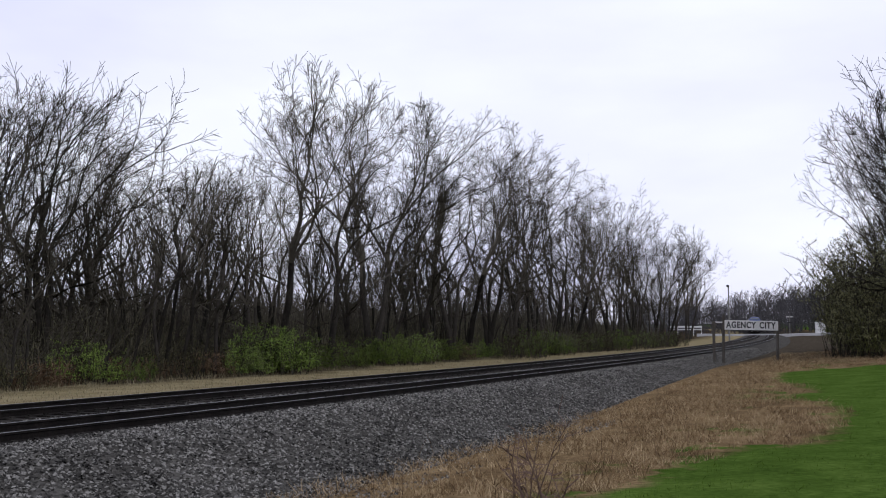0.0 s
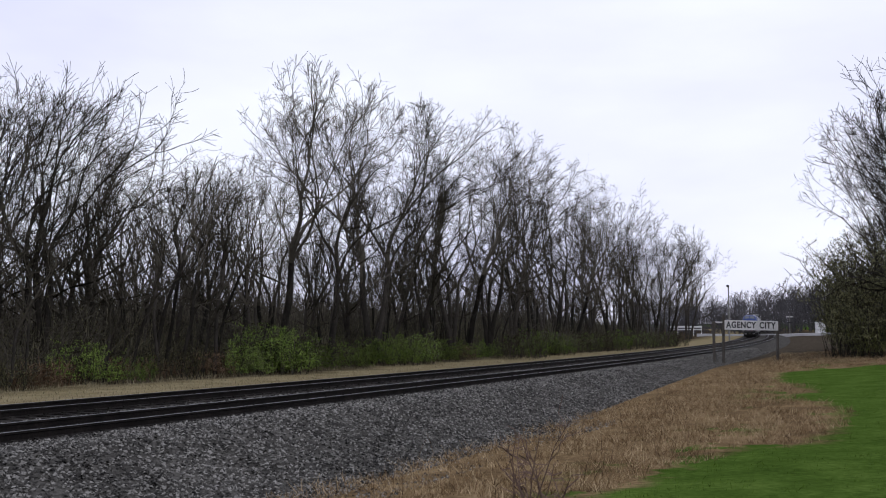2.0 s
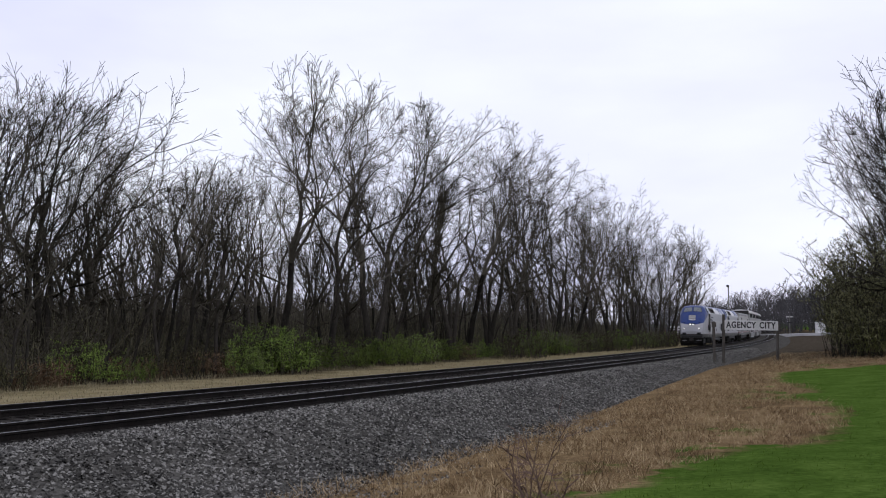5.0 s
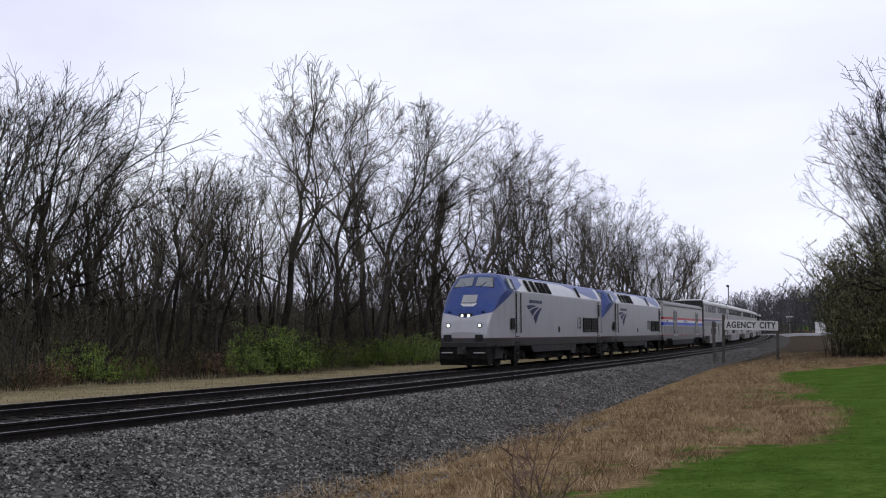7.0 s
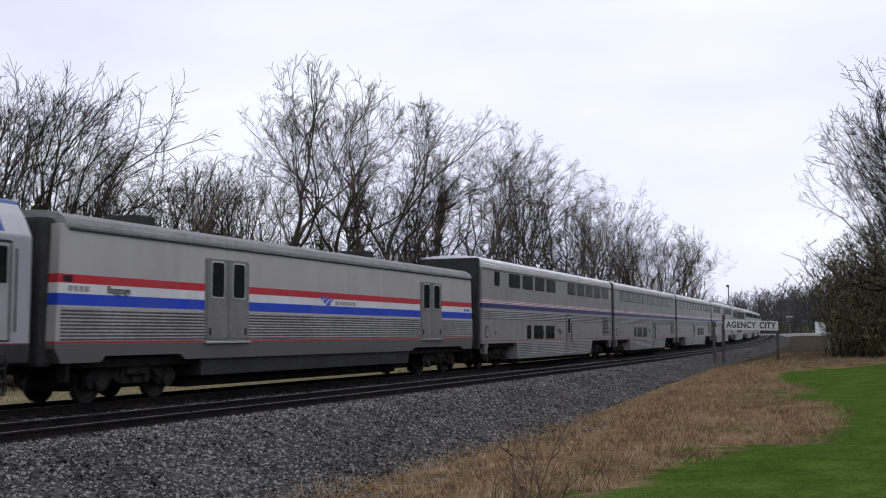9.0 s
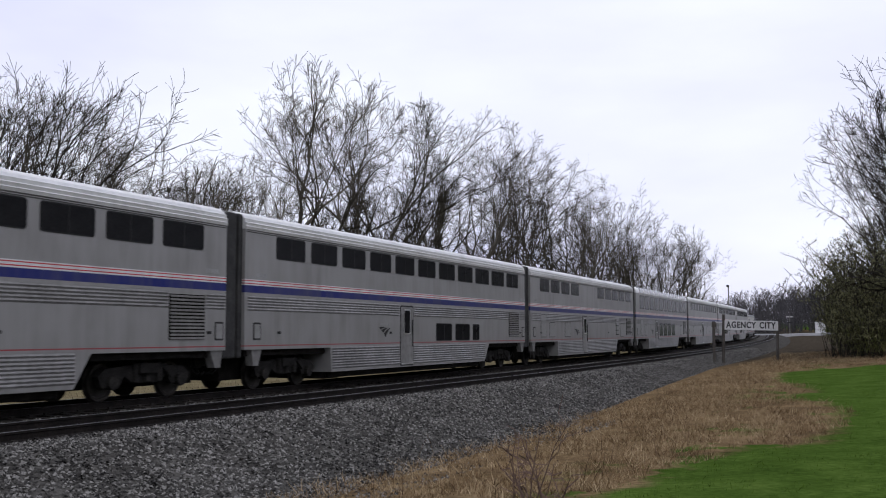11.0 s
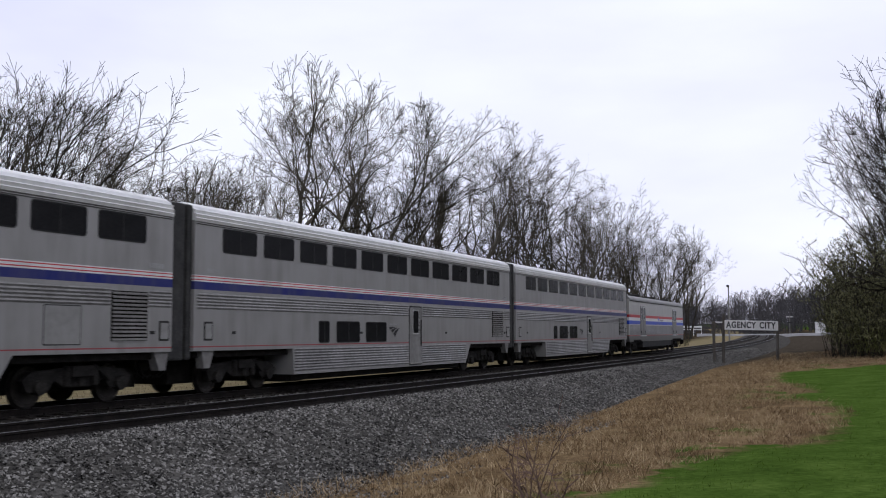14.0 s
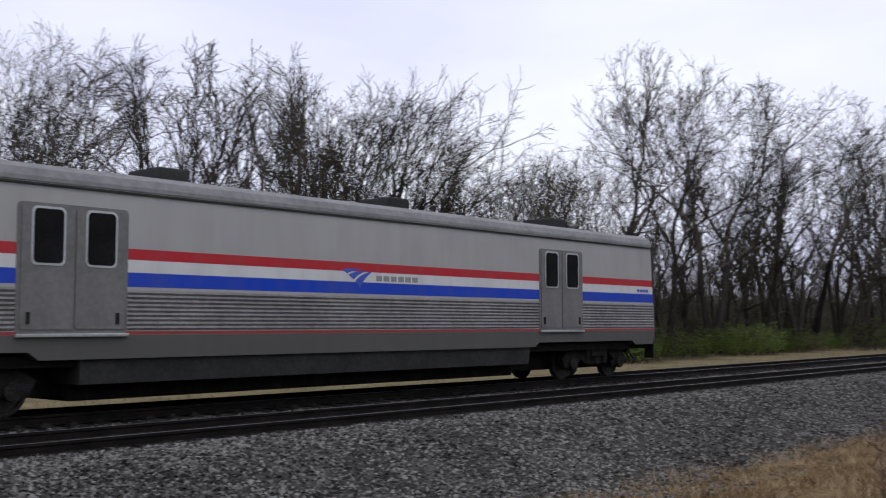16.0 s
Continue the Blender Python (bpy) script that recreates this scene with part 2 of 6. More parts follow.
GROUND = ground_material()
ss = ([-2500, -1200, -600, -350, -200, -120, -80, -60, -45] + [-35 + 0.7 * i for i in range(186)]
      + [96 + 3 * i for i in range(60)] + [280, 310, 350, 420, 520, 700, 1000, 1600, 2600])
oo = ([-3000, -1500, -700, -350, -180, -110, -75, -55, -42, -35] + [-30 + 0.6 * i for i in range(34)] + [-9.6, -9, -8.2, -7, -6, -3, 2, 3]
      + [4 + 1.2 * i for i in range(20)] + [30, 36, 44, 60, 80, 100, 130, 180, 260, 400, 700, 1500, 3000])
gv = [on_line(s, o, ground_z(s, o)) for s in ss for o in oo]
no = len(oo)
gf = [(i * no + j, i * no + j + 1, (i + 1) * no + j + 1, (i + 1) * no + j) for i in range(len(ss) - 1) for j in range(no - 1)]
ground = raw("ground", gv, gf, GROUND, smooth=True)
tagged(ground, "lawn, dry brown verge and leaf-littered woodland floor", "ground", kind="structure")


# ---- ballast and the two tracks ----
def sweep(profile, s_list, off, z, close=False):
    """Verts and faces of a profile of (across, up) swept along the line."""
    n = len(profile)
    vs, fs = [], []
    for s in s_list:
        vs += [on_line(s, off + a, z + b) for a, b in profile]
    for i in range(len(s_list) - 1):
        for j in range(n if close else n - 1):
            k = (j + 1) % n
            fs.append((i * n + j, (i + 1) * n + j, (i + 1) * n + k, i * n + k))
    return vs, fs


far_s = [-700, -450, -300, -200, -140, -100, -70, -50, -40] + [-32 + 2 * i for i in range(110)] + [192 + 6 * i for i in range(30)] + [380, 430, 500, 600, 720, 860]
vs, fs = sweep([(-9.7, -1.12), (-9.2, -1.0), (-8.3, -0.78), (-7.4, -0.5), (-6.7, -0.27), (-6.25, -0.178), (-4.93, -0.178), (-4.8, -0.215), (-4.07, -0.22), (-2.0, -0.24), (0, -0.22),
                (2.1, -0.23), (2.7, -0.33), (3.5, -0.5)], far_s, 0, 0)
ballast = raw("ballast", vs, fs, BALLAST, smooth=True)
tagged(ballast, "bed of grey crushed stone under both tracks", "ballast", kind="structure")

# dark strip along the train's track: oil and painted shade together
vs, fs = sweep([(-1.28, -0.235), (-1.15, -0.212), (0, -0.206), (1.15, -0.212), (1.28, -0.235)], far_s, 0, 0)
tagged(raw("stained_ballast", vs, fs, OIL_AND_SHADE), "stone between the rails, darkened by oil and painted train shade", "ballast", kind="structure")

rng = random.Random(5)


def stones(count, s0, s1, o0, o1, size0, size1, power=1.25):
    base = [Vector(v) for v in ((1, 0, -0.3), (0, 1, -0.3), (-1, 0, -0.3), (0, -1, -0.3), (0.35, 0.2, 0.85))]
    tri = ((0, 1, 4), (1, 2, 4), (2, 3, 4), (3, 0, 4))
    cross = [(-11.0, -0.96), (-9.9, -1.02), (-9.2, -1.0), (-8.3, -0.78), (-7.4, -0.5), (-6.7, -0.27), (-6.25, -0.178), (-4.93, -0.178), (-4.8, -0.2), (3, -0.22)]
    verts, faces = [], []
    for _ in range(count):
        s = s0 + (s1 - s0) * rng.random() ** power
        o = rng.uniform(o0, o1)
        if abs(abs(o - NEAR) - 0.7175) < 0.1 or abs(abs(o) - 0.7175) < 0.1:
            continue
        z = -0.22
        for (a, za), (b, zb) in zip(cross, cross[1:]):
            if a <= o <= b:
                z = za + (zb - za) * (o - a) / (b - a)
        r = rng.uniform(size0, size1)
        m = Matrix.LocRotScale(on_line(s, o, z + r * 0.15), Euler((rng.gauss(0, 0.45), rng.gauss(0, 0.45), rng.random() * 6)),
                               (r * rng.uniform(0.7, 1.3), r * rng.uniform(0.6, 1.1), r * rng.uniform(0.5, 0.9)))
        k = len(verts)
        verts += [m @ (v * rng.uniform(0.75, 1.2)) for v in base]
        faces += [(a + k, b + k, c + k) for a, b, c in tri]
    return verts, faces


vs, fs = stones(98000, 3.0, 120.0, -9.9, -4.88, 0.024, 0.052, 2.1)
tagged(raw("ballast_stones", vs, fs, STONE), "loose angular grey ballast stones on the shoulder", "stones", kind="stuff")
vs, fs = stones(9000, 3.0, 90.0, -10.9, -9.6, 0.02, 0.045, 1.6)
tagged(raw("scattered_stones", vs, fs, STONE), "scattered stones at the foot of the ballast", "stones", kind="stuff")
vs, fs = stones(5000, 3.0, 70.0, -4.6, -3.5, 0.022, 0.04)
tagged(raw("track_ballast_stones", vs, fs, STONE), "grey ballast stones between the rails", "stones", kind="stuff")
vs, fs = stones(9000, 3.0, 70.0, -2.95, -1.15, 0.026, 0.05)
tagged(raw("inner_ballast_stones", vs, fs, STONE), "grey ballast stones between the tracks", "stones", kind="stuff")

RAIL_SIDE = [(-0.036, -0.004), (-0.037, -0.04), (-0.012, -0.055), (-0.010, -0.145), (-0.07, -0.165), (-0.072, -0.18), (0.072, -0.18), (0.07, -0.165),
             (0.010, -0.145), (0.012, -0.055), (0.037, -0.04), (0.036, -0.004)]
for name, off in (("railway_track", 0.0), ("near_railway_track", NEAR)):
    trk = empty(name, pose(0, 0, 0))
    tagged(trk, "pair of rusty steel rails on dark timber ties", "track", group="railway tracks")
    for side in (-0.7175, 0.7175):
        vs, fs = sweep(RAIL_SIDE, far_s, off + side, 0)
        r = raw("rail", vs, fs, RAIL, trk)
        vs, fs = sweep([(-0.035, -0.003), (-0.022, 0.0), (0.022, 0.0), (0.035, -0.003)], far_s, off + side, 0.001)
        raw("running_surface", vs, fs, RAIL_TOP, r, "worn bright top of the rail")
    bm = box(-0.11, 0.11, -1.3, 1.3, -0.17, 0.0, bevel=0.012)
    tie_me = bpy.data.meshes.new("tie")
    for side in (-0.7175, 0.7175):
        add_box(bm, -0.1, 0.1, side - 0.18, side + 0.18, 0.0, 0.012)
        for k in (-0.115, 0.115):
            add_box(bm, -0.05, 0.05, side + k - 0.03, side + k + 0.03, 0.012, 0.05)
    bm.to_mesh(tie_me)
    bm.free()
    tie_me.materials.append(TIE)
    for i in range(140):
        s = 2.0 + 0.52 * i
        t = new("tie", tie_me)
        t.parent = trk
        t.matrix_basis = Matrix.Translation(on_line(s, off + rng.uniform(-0.03, 0.03), -0.183)) @ pose(0, 0, 0, 0, 0, math.degrees(heading(s)) + rng.uniform(-1, 1))
    bm = bmesh.new()
    for i in range(520):
        s = (2.0 + 0.52 * 140 + 0.52 * i) if i < 450 else 2.0 - 0.52 * (i - 449)
        m = Matrix.Translation(on_line(s, off, -0.183)) @ pose(0, 0, 0, 0, 0, math.degrees(heading(s)))
        for v in add_box(bm, -0.11, 0.11, -1.3, 1.3, -0.17, 0.0):
            v.co = m @ v.co
    tagged(part("distant_ties", bm, TIE, trk), kind="stuff")


# ---- trees ----
def grow(seed, height, limbs, spread, fork=0.25, crook=0.15, first=0.3, twigs=6, levels=4, r0=None):
    """Lines of (points, radii, level) of a bare tree at the origin."""
    g = random.Random(seed)
    lines = []

    def shoot(p, d, length, r, level, up):
        n = (9, 7, 4, 2, 1)[level]
        pts, rad, q, v = [p.copy()], [r], p.copy(), d.normalized()
        for i in range(n):
            v = (v + Vector((g.gauss(0, crook), g.gauss(0, crook), g.gauss(0, crook) + up)) * (0.55, 1.15, 1.1, 0.9, 0.6)[level]).normalized()
            q = q + v * (length / n)
            pts.append(q.copy())
            rad.append(r * (1 - (0.92 if level == 0 else 0.75) * (i + 1) / n))
        lines.append((pts, rad, level))
        if level >= levels:
            return
        count = (limbs, twigs + g.randint(0, 2), twigs, 3, 0)[level]
        for k in range(count):
            lo = first if level == 0 else 0.18
            f = lo + (1 - lo) * (k + g.random()) / count
            x = min(f * n, n - 0.01)
            i = int(x)
            b = pts[i].lerp(pts[i + 1], x - i)
            along = (pts[i + 1] - pts[i]).normalized()
            side = along.orthogonal().normalized()
            side.rotate(Matrix.Rotation(g.random() * 6.283, 3, along))
            tilt = g.uniform(0.6, 1.15) * (spread, 0.85, 0.75, 0.7)[level]
            dd = along * math.cos(tilt) + side * math.sin(tilt)
            rr = (rad[i] + (rad[i + 1] - rad[i]) * (x - i)) * g.uniform(0.45, 0.72)
            if level == 0:
                ll = height * g.uniform(0.26, 0.46) * (1.15 - 0.6 * f)
            else:
                ll = length * g.uniform(0.4, 0.7) * (1.1 - 0.4 * f)
            shoot(b, dd, ll, max(rr, 0.006), level + 1, (0.035, 0.05, 0.05, 0.03, 0)[level])

    r = r0 or height * 0.0105
    lean = Vector((g.gauss(0, 0.05), g.gauss(0, 0.05), 1))
    shoot(Vector((0, 0, -0.3)), lean, height, r, 0, 0.02)
    if g.random() < fork:
        shoot(Vector((0, 0, -0.2)), Vector((g.gauss(0, 0.2), g.gauss(0, 0.2), 1)), height * 0.86, r * 0.75, 0, 0.05)
    return lines


def tubes(lines, sides, thin=0.0):
    vs, fs = [], []
    for pts, rad, _ in lines:
        base = len(vs)
        for i, p in enumerate(pts):
            d = (pts[min(i + 1, len(pts) - 1)] - pts[max(i - 1, 0)]).normalized()
            a = d.orthogonal().normalized()
            b = d.cross(a)
            r = max(rad[i], thin)
            for k in range(sides):
                w = 6.2832 * k / sides
                vs.append(p + (a * math.cos(w) + b * math.sin(w)) * r)
        for i in range(len(pts) - 1):
            for k in range(sides if sides > 2 else 1):
                k2 = (k + 1) % sides
                fs.append((base + i * sides + k, base + i * sides + k2, base + (i + 1) * sides + k2, base + (i + 1) * sides + k))
    return vs, fs


def leaves(lines, g, per, size, lo=0.0):
    vs, fs = [], []
    for pts, rad, level in lines:
        for _ in range(per):
            i = g.randrange(len(pts) - 1)
            p = pts[i].lerp(pts[i + 1], g.random())
            if p.z < lo:
                continue
            p = p + Vector((g.gauss(0, size), g.gauss(0, size), g.gauss(0, size)))
            a = Vector((g.gauss(0, 1), g.gauss(0, 1), g.gauss(0, 1))).normalized() * size * g.uniform(0.6, 1.3)
            b = a.orthogonal().normalized() * size * g.uniform(0.3, 0.6)
            k = len(vs)
            vs += [p - a, p - b, p + a, p + b]
            fs.append((k, k + 1, k + 2, k + 3))
    return vs, fs


def fork_tree(seed, height, bare, stems, opening, order, shoots=2, wander=0.16, lean=0.03, girth=1.0):
    """Lines of a tree whose trunk divides again and again into a rounded crown."""
    g = random.Random(seed)
    lines = []

    def limb(p, d, length, r, level):
        n = 8 if level == 0 else max(3, min(6, round(length / (0.035 * height))))
        pts, rad, q, v = [p.copy()], [r], p.copy(), d.normalized()
        end = r * (0.74 if level < order else 0.3)
        for i in range(n):
            w = wander * (0.4 if level == 0 else 1.0)
            v = (v + Vector((g.gauss(0, w), g.gauss(0, w), g.gauss(0, w * 0.7) + (0.02 if level < 2 else 0.05)))).normalized()
            q = q + v * (length / n)
            pts.append(q.copy())
            rad.append(r + (end - r) * (i + 1) / n)
        lines.append((pts, rad, min(level, 4)))
        if level < order:
            fork(q, v, length, end, level)
        if level == 0 or level > order:
            count = g.randint(1, 3) if level == 0 else 0
        else:
            count = shoots + (1 if level >= order - 1 else 0)
        for k in range(count):
            f = g.uniform(0.6, 0.97) if level == 0 else g.uniform(0.25, 0.95)
            x = min(f * n, n - 0.01)
            i = int(x)
            b = pts[i].lerp(pts[i + 1], x - i)
            v2 = turn((pts[i + 1] - pts[i]).normalized(), g.uniform(0.6, 1.25))
            limb(b, v2, (0.17 * height if level == 0 else length * g.uniform(0.38, 0.6)), rad[i] * g.uniform(0.3, 0.5), max(level + 2, order - 1) if level else max(2, order - 2))

    def turn(v, angle):
        side = v.orthogonal().normalized()
        side.rotate(Matrix.Rotation(g.random() * 6.283, 3, v))
        return v * math.cos(angle) + side * math.sin(angle)

    def fork(q, v, length, r, level):
        many = g.choice((2, 3)) if level == 0 else (3 if g.random() < 0.15 else 2)
        for k in range(many):
            angle = opening * (g.uniform(0.25, 0.7) if k == 0 else g.uniform(0.8, 1.5))
            ll = height * g.uniform(0.17, 0.22) if level == 0 else length * g.uniform(0.66, 0.92)
            limb(q, turn(v, angle), ll, r * (0.88 if k == 0 else g.uniform(0.6, 0.8)), level + 1)

    for k in range(stems):
        tilt = lean if stems == 1 else 0.09
        d = Vector((g.gauss(0, tilt), g.gauss(0, tilt), 1))
        limb(Vector((g.gauss(0, 0.25), g.gauss(0, 0.25), -0.3)) if k else Vector((0, 0, -0.3)), d, height * bare * g.uniform(0.85, 1.1), girth * height * (0.0102 if k == 0 else 0.0078), 0)
    top = max(p.z for pts, _, _ in lines for p in pts)
    f = height / top
    return [([p * f for p in pts], rad, level) for pts, rad, level in lines]


def make_tree(name, ln, label, twig=None, leaf=None, per=0, leaf_size=0.05, thin=0.0135, group="trees of the lineside wood", seed=1, sides=7):
    t = empty(name)
    tagged(t, label, "tree", group=group)
    vs, fs = tubes([l for l in ln if l[2] == 0], sides)
    raw("trunk", vs, fs, BARK, t, smooth=True)
    vs, fs = [], []
    for n, want, r in ((4, 1, thin * 2), (3, 2, thin * 1.4), (2, 3, thin), (2, 4, thin * 0.75)):
        v2, f2 = tubes([l for l in ln if l[2] == want], n, r)
        k = len(vs)
        vs, fs = vs + v2, fs + [tuple(i + k for i in f) for f in f2]
    raw("crown", vs, fs, twig or TWIG, t)
    if leaf:
        vs, fs = leaves([l for l in ln if l[2] >= 3], random.Random(seed), per, leaf_size)
        tagged(raw("foliage", vs, fs, leaf, t), kind="stuff")
    return t


def place(ob, s, off, turn=0.0, scale=1.0, sink=0.0):
    p = on_line(s, off, ground_z(s, off) - sink)
    return Matrix.Translation(p) @ pose(0, 0, 0, 0, 0, turn) @ Matrix.Scale(scale, 4)


def locate(slope, dist):
    """The ground place at a given slope to the right of the camera's axis and depth."""
    return to_line(slope * dist, dist)


kinds = []
for i, (h, bare, stems, opening, order) in enumerate(((17, 0.46, 1, 0.22, 6), (16, 0.42, 1, 0.25, 6), (14, 0.36, 3, 0.22, 5), (13.5, 0.38, 2, 0.27, 5), (12, 0.32, 2, 0.32, 5))):
    kinds.append((make_tree("bare_tree", fork_tree(40 + i, h, bare, stems, opening, order, girth=1.2), "tall bare grey deciduous tree in the lineside wood",
                            leaf=BUD if i == 4 else None, per=1, leaf_size=0.035, seed=i), h))
slim = []
for i, (h, bare, stems) in enumerate(((11, 0.4, 1), (10, 0.34, 2), (8.5, 0.36, 1), (9.5, 0.3, 2))):
    slim.append((make_tree("bare_sapling", fork_tree(70 + i, h, bare, stems, 0.28, 3), "slender bare young tree in the lineside wood", leaf=BUD if i == 1 else None, per=1,
                           leaf_size=0.035, seed=i, sides=5), h))
poles = []
for i, h in enumerate((10, 9, 11, 8)):
    poles.append((make_tree("bare_pole_tree", fork_tree(90 + i, h, 0.62, 1, 0.28, 3, 1, lean=0.09), "thin dark young tree with a straight stem in the wood", seed=i, sides=5, thin=0.018), h))


def put_tree(proto, m, used=set()):
    """The prototype itself takes the first place, copies the others."""
    if proto.name not in used:
        used.add(proto.name)
        proto.matrix_basis = m
        return proto
    return copy_thing(proto, m @ Matrix.Scale(1 / proto.scale.x, 4))


g = random.Random(11)
# the tall trees that stand out: slope to the right of the camera's axis, depth, height, kind
for k, d, h, i in ((-0.152, 60, 18.1, 0), (-0.104, 62, 17.3, 1), (-0.070, 66, 18.6, 0), (-0.062, 68, 18.6, 1), (-0.019, 66, 15.6, 3), (-0.050, 80, 15.9, 4), (0.009, 78, 18.0, 2),
                   (0.023, 79, 18.6, 0), (0.042, 80, 17.8, 2), (0.064, 84, 17.8, 2), (0.078, 86, 16.4, 4), (0.088, 94, 15.2, 2), (0.116, 100, 15.6, 3), (0.138, 108, 15.4, 2), (0.162, 116, 14.6, 4), (0.178, 124, 14.2, 2), (0.193, 130, 14.0, 4), (0.206, 136, 14.4, 2), (0.218, 142, 14.2, 3), (0.232, 146, 14.0, 4),
                   (0.095, 90, 16.0, 3), (0.107, 92, 16.8, 2), (0.123, 94, 16.6, 4),
                   (0.139, 98, 16.0, 2), (0.155, 102, 16.0, 3), (0.169, 106, 15.1, 4), (0.184, 112, 15.0, 2), (0.200, 120, 14.4, 3), (0.213, 128, 14.8, 4), (0.228, 140, 15.5, 3),
                   (-0.375, 50, 16.0, 2), (-0.393, 48, 14.8, 1), (-0.420, 50, 15.1, 2), (-0.351, 54, 15.2, 2), (-0.329, 56, 14.5, 2), (-0.308, 58, 13.6, 3), (-0.289, 60, 13.0, 4),
                   (-0.271, 64, 13.5, 2), (-0.252, 62, 13.2, 3), (-0.234, 60, 13.1, 4), (-0.215, 64, 13.4, 2), (-0.196, 66, 13.6, 3), (-0.179, 62, 13.2, 4), (-0.165, 68, 14.3, 2),
                   (-0.127, 72, 14.1, 4), (-0.088, 74, 14.0, 2), (-0.034, 84, 14.7, 4), (-0.007, 86, 16.0, 2), (-0.480, 46, 16.3, 2), (-0.504, 47, 16.2, 3), (-0.450, 46, 15.1, 4),
                   (-0.581, 42, 15.6, 2), (-0.554, 46, 15.8, 3), (-0.627, 41, 15.5, 4), (-0.673, 42, 16.2, 2), (-0.722, 41, 15.5, 3), (-0.783, 39, 14.4, 4), (-0.830, 36, 15.7, 2),
                   (-0.860, 38, 16.7, 3), (-0.887, 36, 16.2, 2), (-0.432, 46, 13.7, 3)):
    s, off = locate(k, d)
    while off < 12.5:
        d, h = d * 1.03, h * 1.03
        s, off = locate(k, d)
    put_tree(kinds[i][0], place(None, s, off, g.uniform(0, 360), (1.02 if i < 2 else 0.96) * h / kinds[i][1]))
# the wood behind the strip of dry grass
for row, (off0, step, hlo, hhi) in enumerate(((14, 4.4, 6.5, 9), (19, 4.6, 8, 10.5), (25, 5.4, 9, 11.5), (33, 9.0, 9.5, 12), (43, 13.0, 10, 13))):
    s = 2.0 + row
    while s < 168:
        o = off0 + g.uniform(-1.8, 1.8)
        proto, h0 = g.choice(slim if row < 3 else slim[:2] + kinds[2:])
        put_tree(proto, place(None, s, o, g.uniform(0, 360), g.uniform(hlo, hhi) / h0))
        s += step * g.uniform(0.6, 1.4) * (1.0 if s < 45 else 1.4 if s < 105 else 0.9)
for _ in range(150):
    s, o = 2 + 160 * g.random() ** 1.2, 12.6 + 30 * g.random() ** 1.4
    proto, h0 = g.choice(poles)
    put_tree(proto, place(None, s, o, g.uniform(0, 360), g.uniform(6.5, 12) / h0))


# ---- thickets and shrubs under the trees ----
def make_thicket(name, seed, width, height, stems, label, leaf, per, leaf_size, category="shrub", twig=None, lean=0.25, thin=0.011, group="shrubs along the wood"):
    g2 = random.Random(seed)
    t = empty(name)
    tagged(t, label, category, group=group)
    lines = []
    for _ in range(stems):
        a, r = g2.random() * 6.283, width / 2 * math.sqrt(g2.random())
        p = Vector((r * math.cos(a), r * math.sin(a), -0.15))
        d = Vector((g2.gauss(0, lean), g2.gauss(0, lean), 1)).normalized()
        length = height * g2.uniform(0.45, 1.0) * (1.0 - 0.35 * (2 * r / width) ** 2)
        pts = [p]
        for i in range(4):
            d = (d + Vector((g2.gauss(0, 0.16), g2.gauss(0, 0.16), 0.03))).normalized()
            pts.append(pts[-1] + d * length / 4)
        lines.append((pts, [0.016, 0.014, 0.012, 0.009, 0.006], 0))
        for _ in range(6):
            i = g2.randrange(1, 4)
            b = pts[i].lerp(pts[i + 1], g2.random())
            e = Vector((g2.gauss(0, 1), g2.gauss(0, 1), g2.uniform(0.0, 1.1))).normalized() * length * g2.uniform(0.1, 0.3)
            m2 = b + e * 0.5 + Vector((g2.gauss(0, 0.06), g2.gauss(0, 0.06), g2.gauss(0, 0.06)))
            lines.append(([b, m2, b + e], [0.009, 0.008, 0.006], 1))
    vs, fs = tubes([l for l in lines if l[2] == 0], 2, thin * 1.2)
    v2, f2 = tubes([l for l in lines if l[2] == 1], 2, thin)
    k = len(vs)
    raw("branchwork", vs + v2, fs + [tuple(i + k for i in f) for f in f2], twig or TWIG, t)
    if leaf:
        vs, fs = leaves(lines, g2, per, leaf_size, 0.15)
        tagged(raw("foliage", vs, fs, leaf, t), kind="stuff")
    return t


thick = [make_thicket("thicket", 100 + i, 5.0, 4.6, 75, "dense leafless thicket of thin grey stems", LEAF_DULL if i else DEAD, 1, 0.04, "thicket", thin=0.013)
         for i in range(3)]
olive = [make_thicket("olive_shrub", 110 + i, 3.0, 2.4, 46, "scrubby olive-green shrub at the edge of the wood", LEAF_DULL, 4, 0.038) for i in range(2)]
green = [make_thicket("green_shrub", 120 + i, 2.6, 2.3, 40, "fresh green shrub coming into leaf at the wood edge", LEAF_GREEN, 17, 0.033) for i in range(2)]
brown = [make_thicket("brown_brush", 130 + i, 2.6, 1.7, 46, "brown dead brush at the edge of the wood", DEAD, 2, 0.045, twig=DEAD) for i in range(2)]

for off0, step, lo, hi, s1 in ((17.0, 3.4, 0.75, 1.05, 172), (23, 3.8, 0.9, 1.2, 178)):
    s = 2.0
    while s < s1:
        p = g.choice(thick)
        put_tree(p, place(None, s, off0 + g.uniform(-1.5, 1.5), g.uniform(0, 360), g.uniform(lo, hi)))
        s += step * g.uniform(0.7, 1.3)
s = 0.0
while s < 174:
    kind = g.choice(olive * 3 + brown * (3 if s < 26 else 1) + green * (2 if 24 < s < 90 else 0))
    put_tree(kind, place(None, s, 12.6 + g.uniform(-0.9, 1.6), g.uniform(0, 360), g.uniform(0.7, 1.15)))
    s += g.uniform(1.0, 2.0)
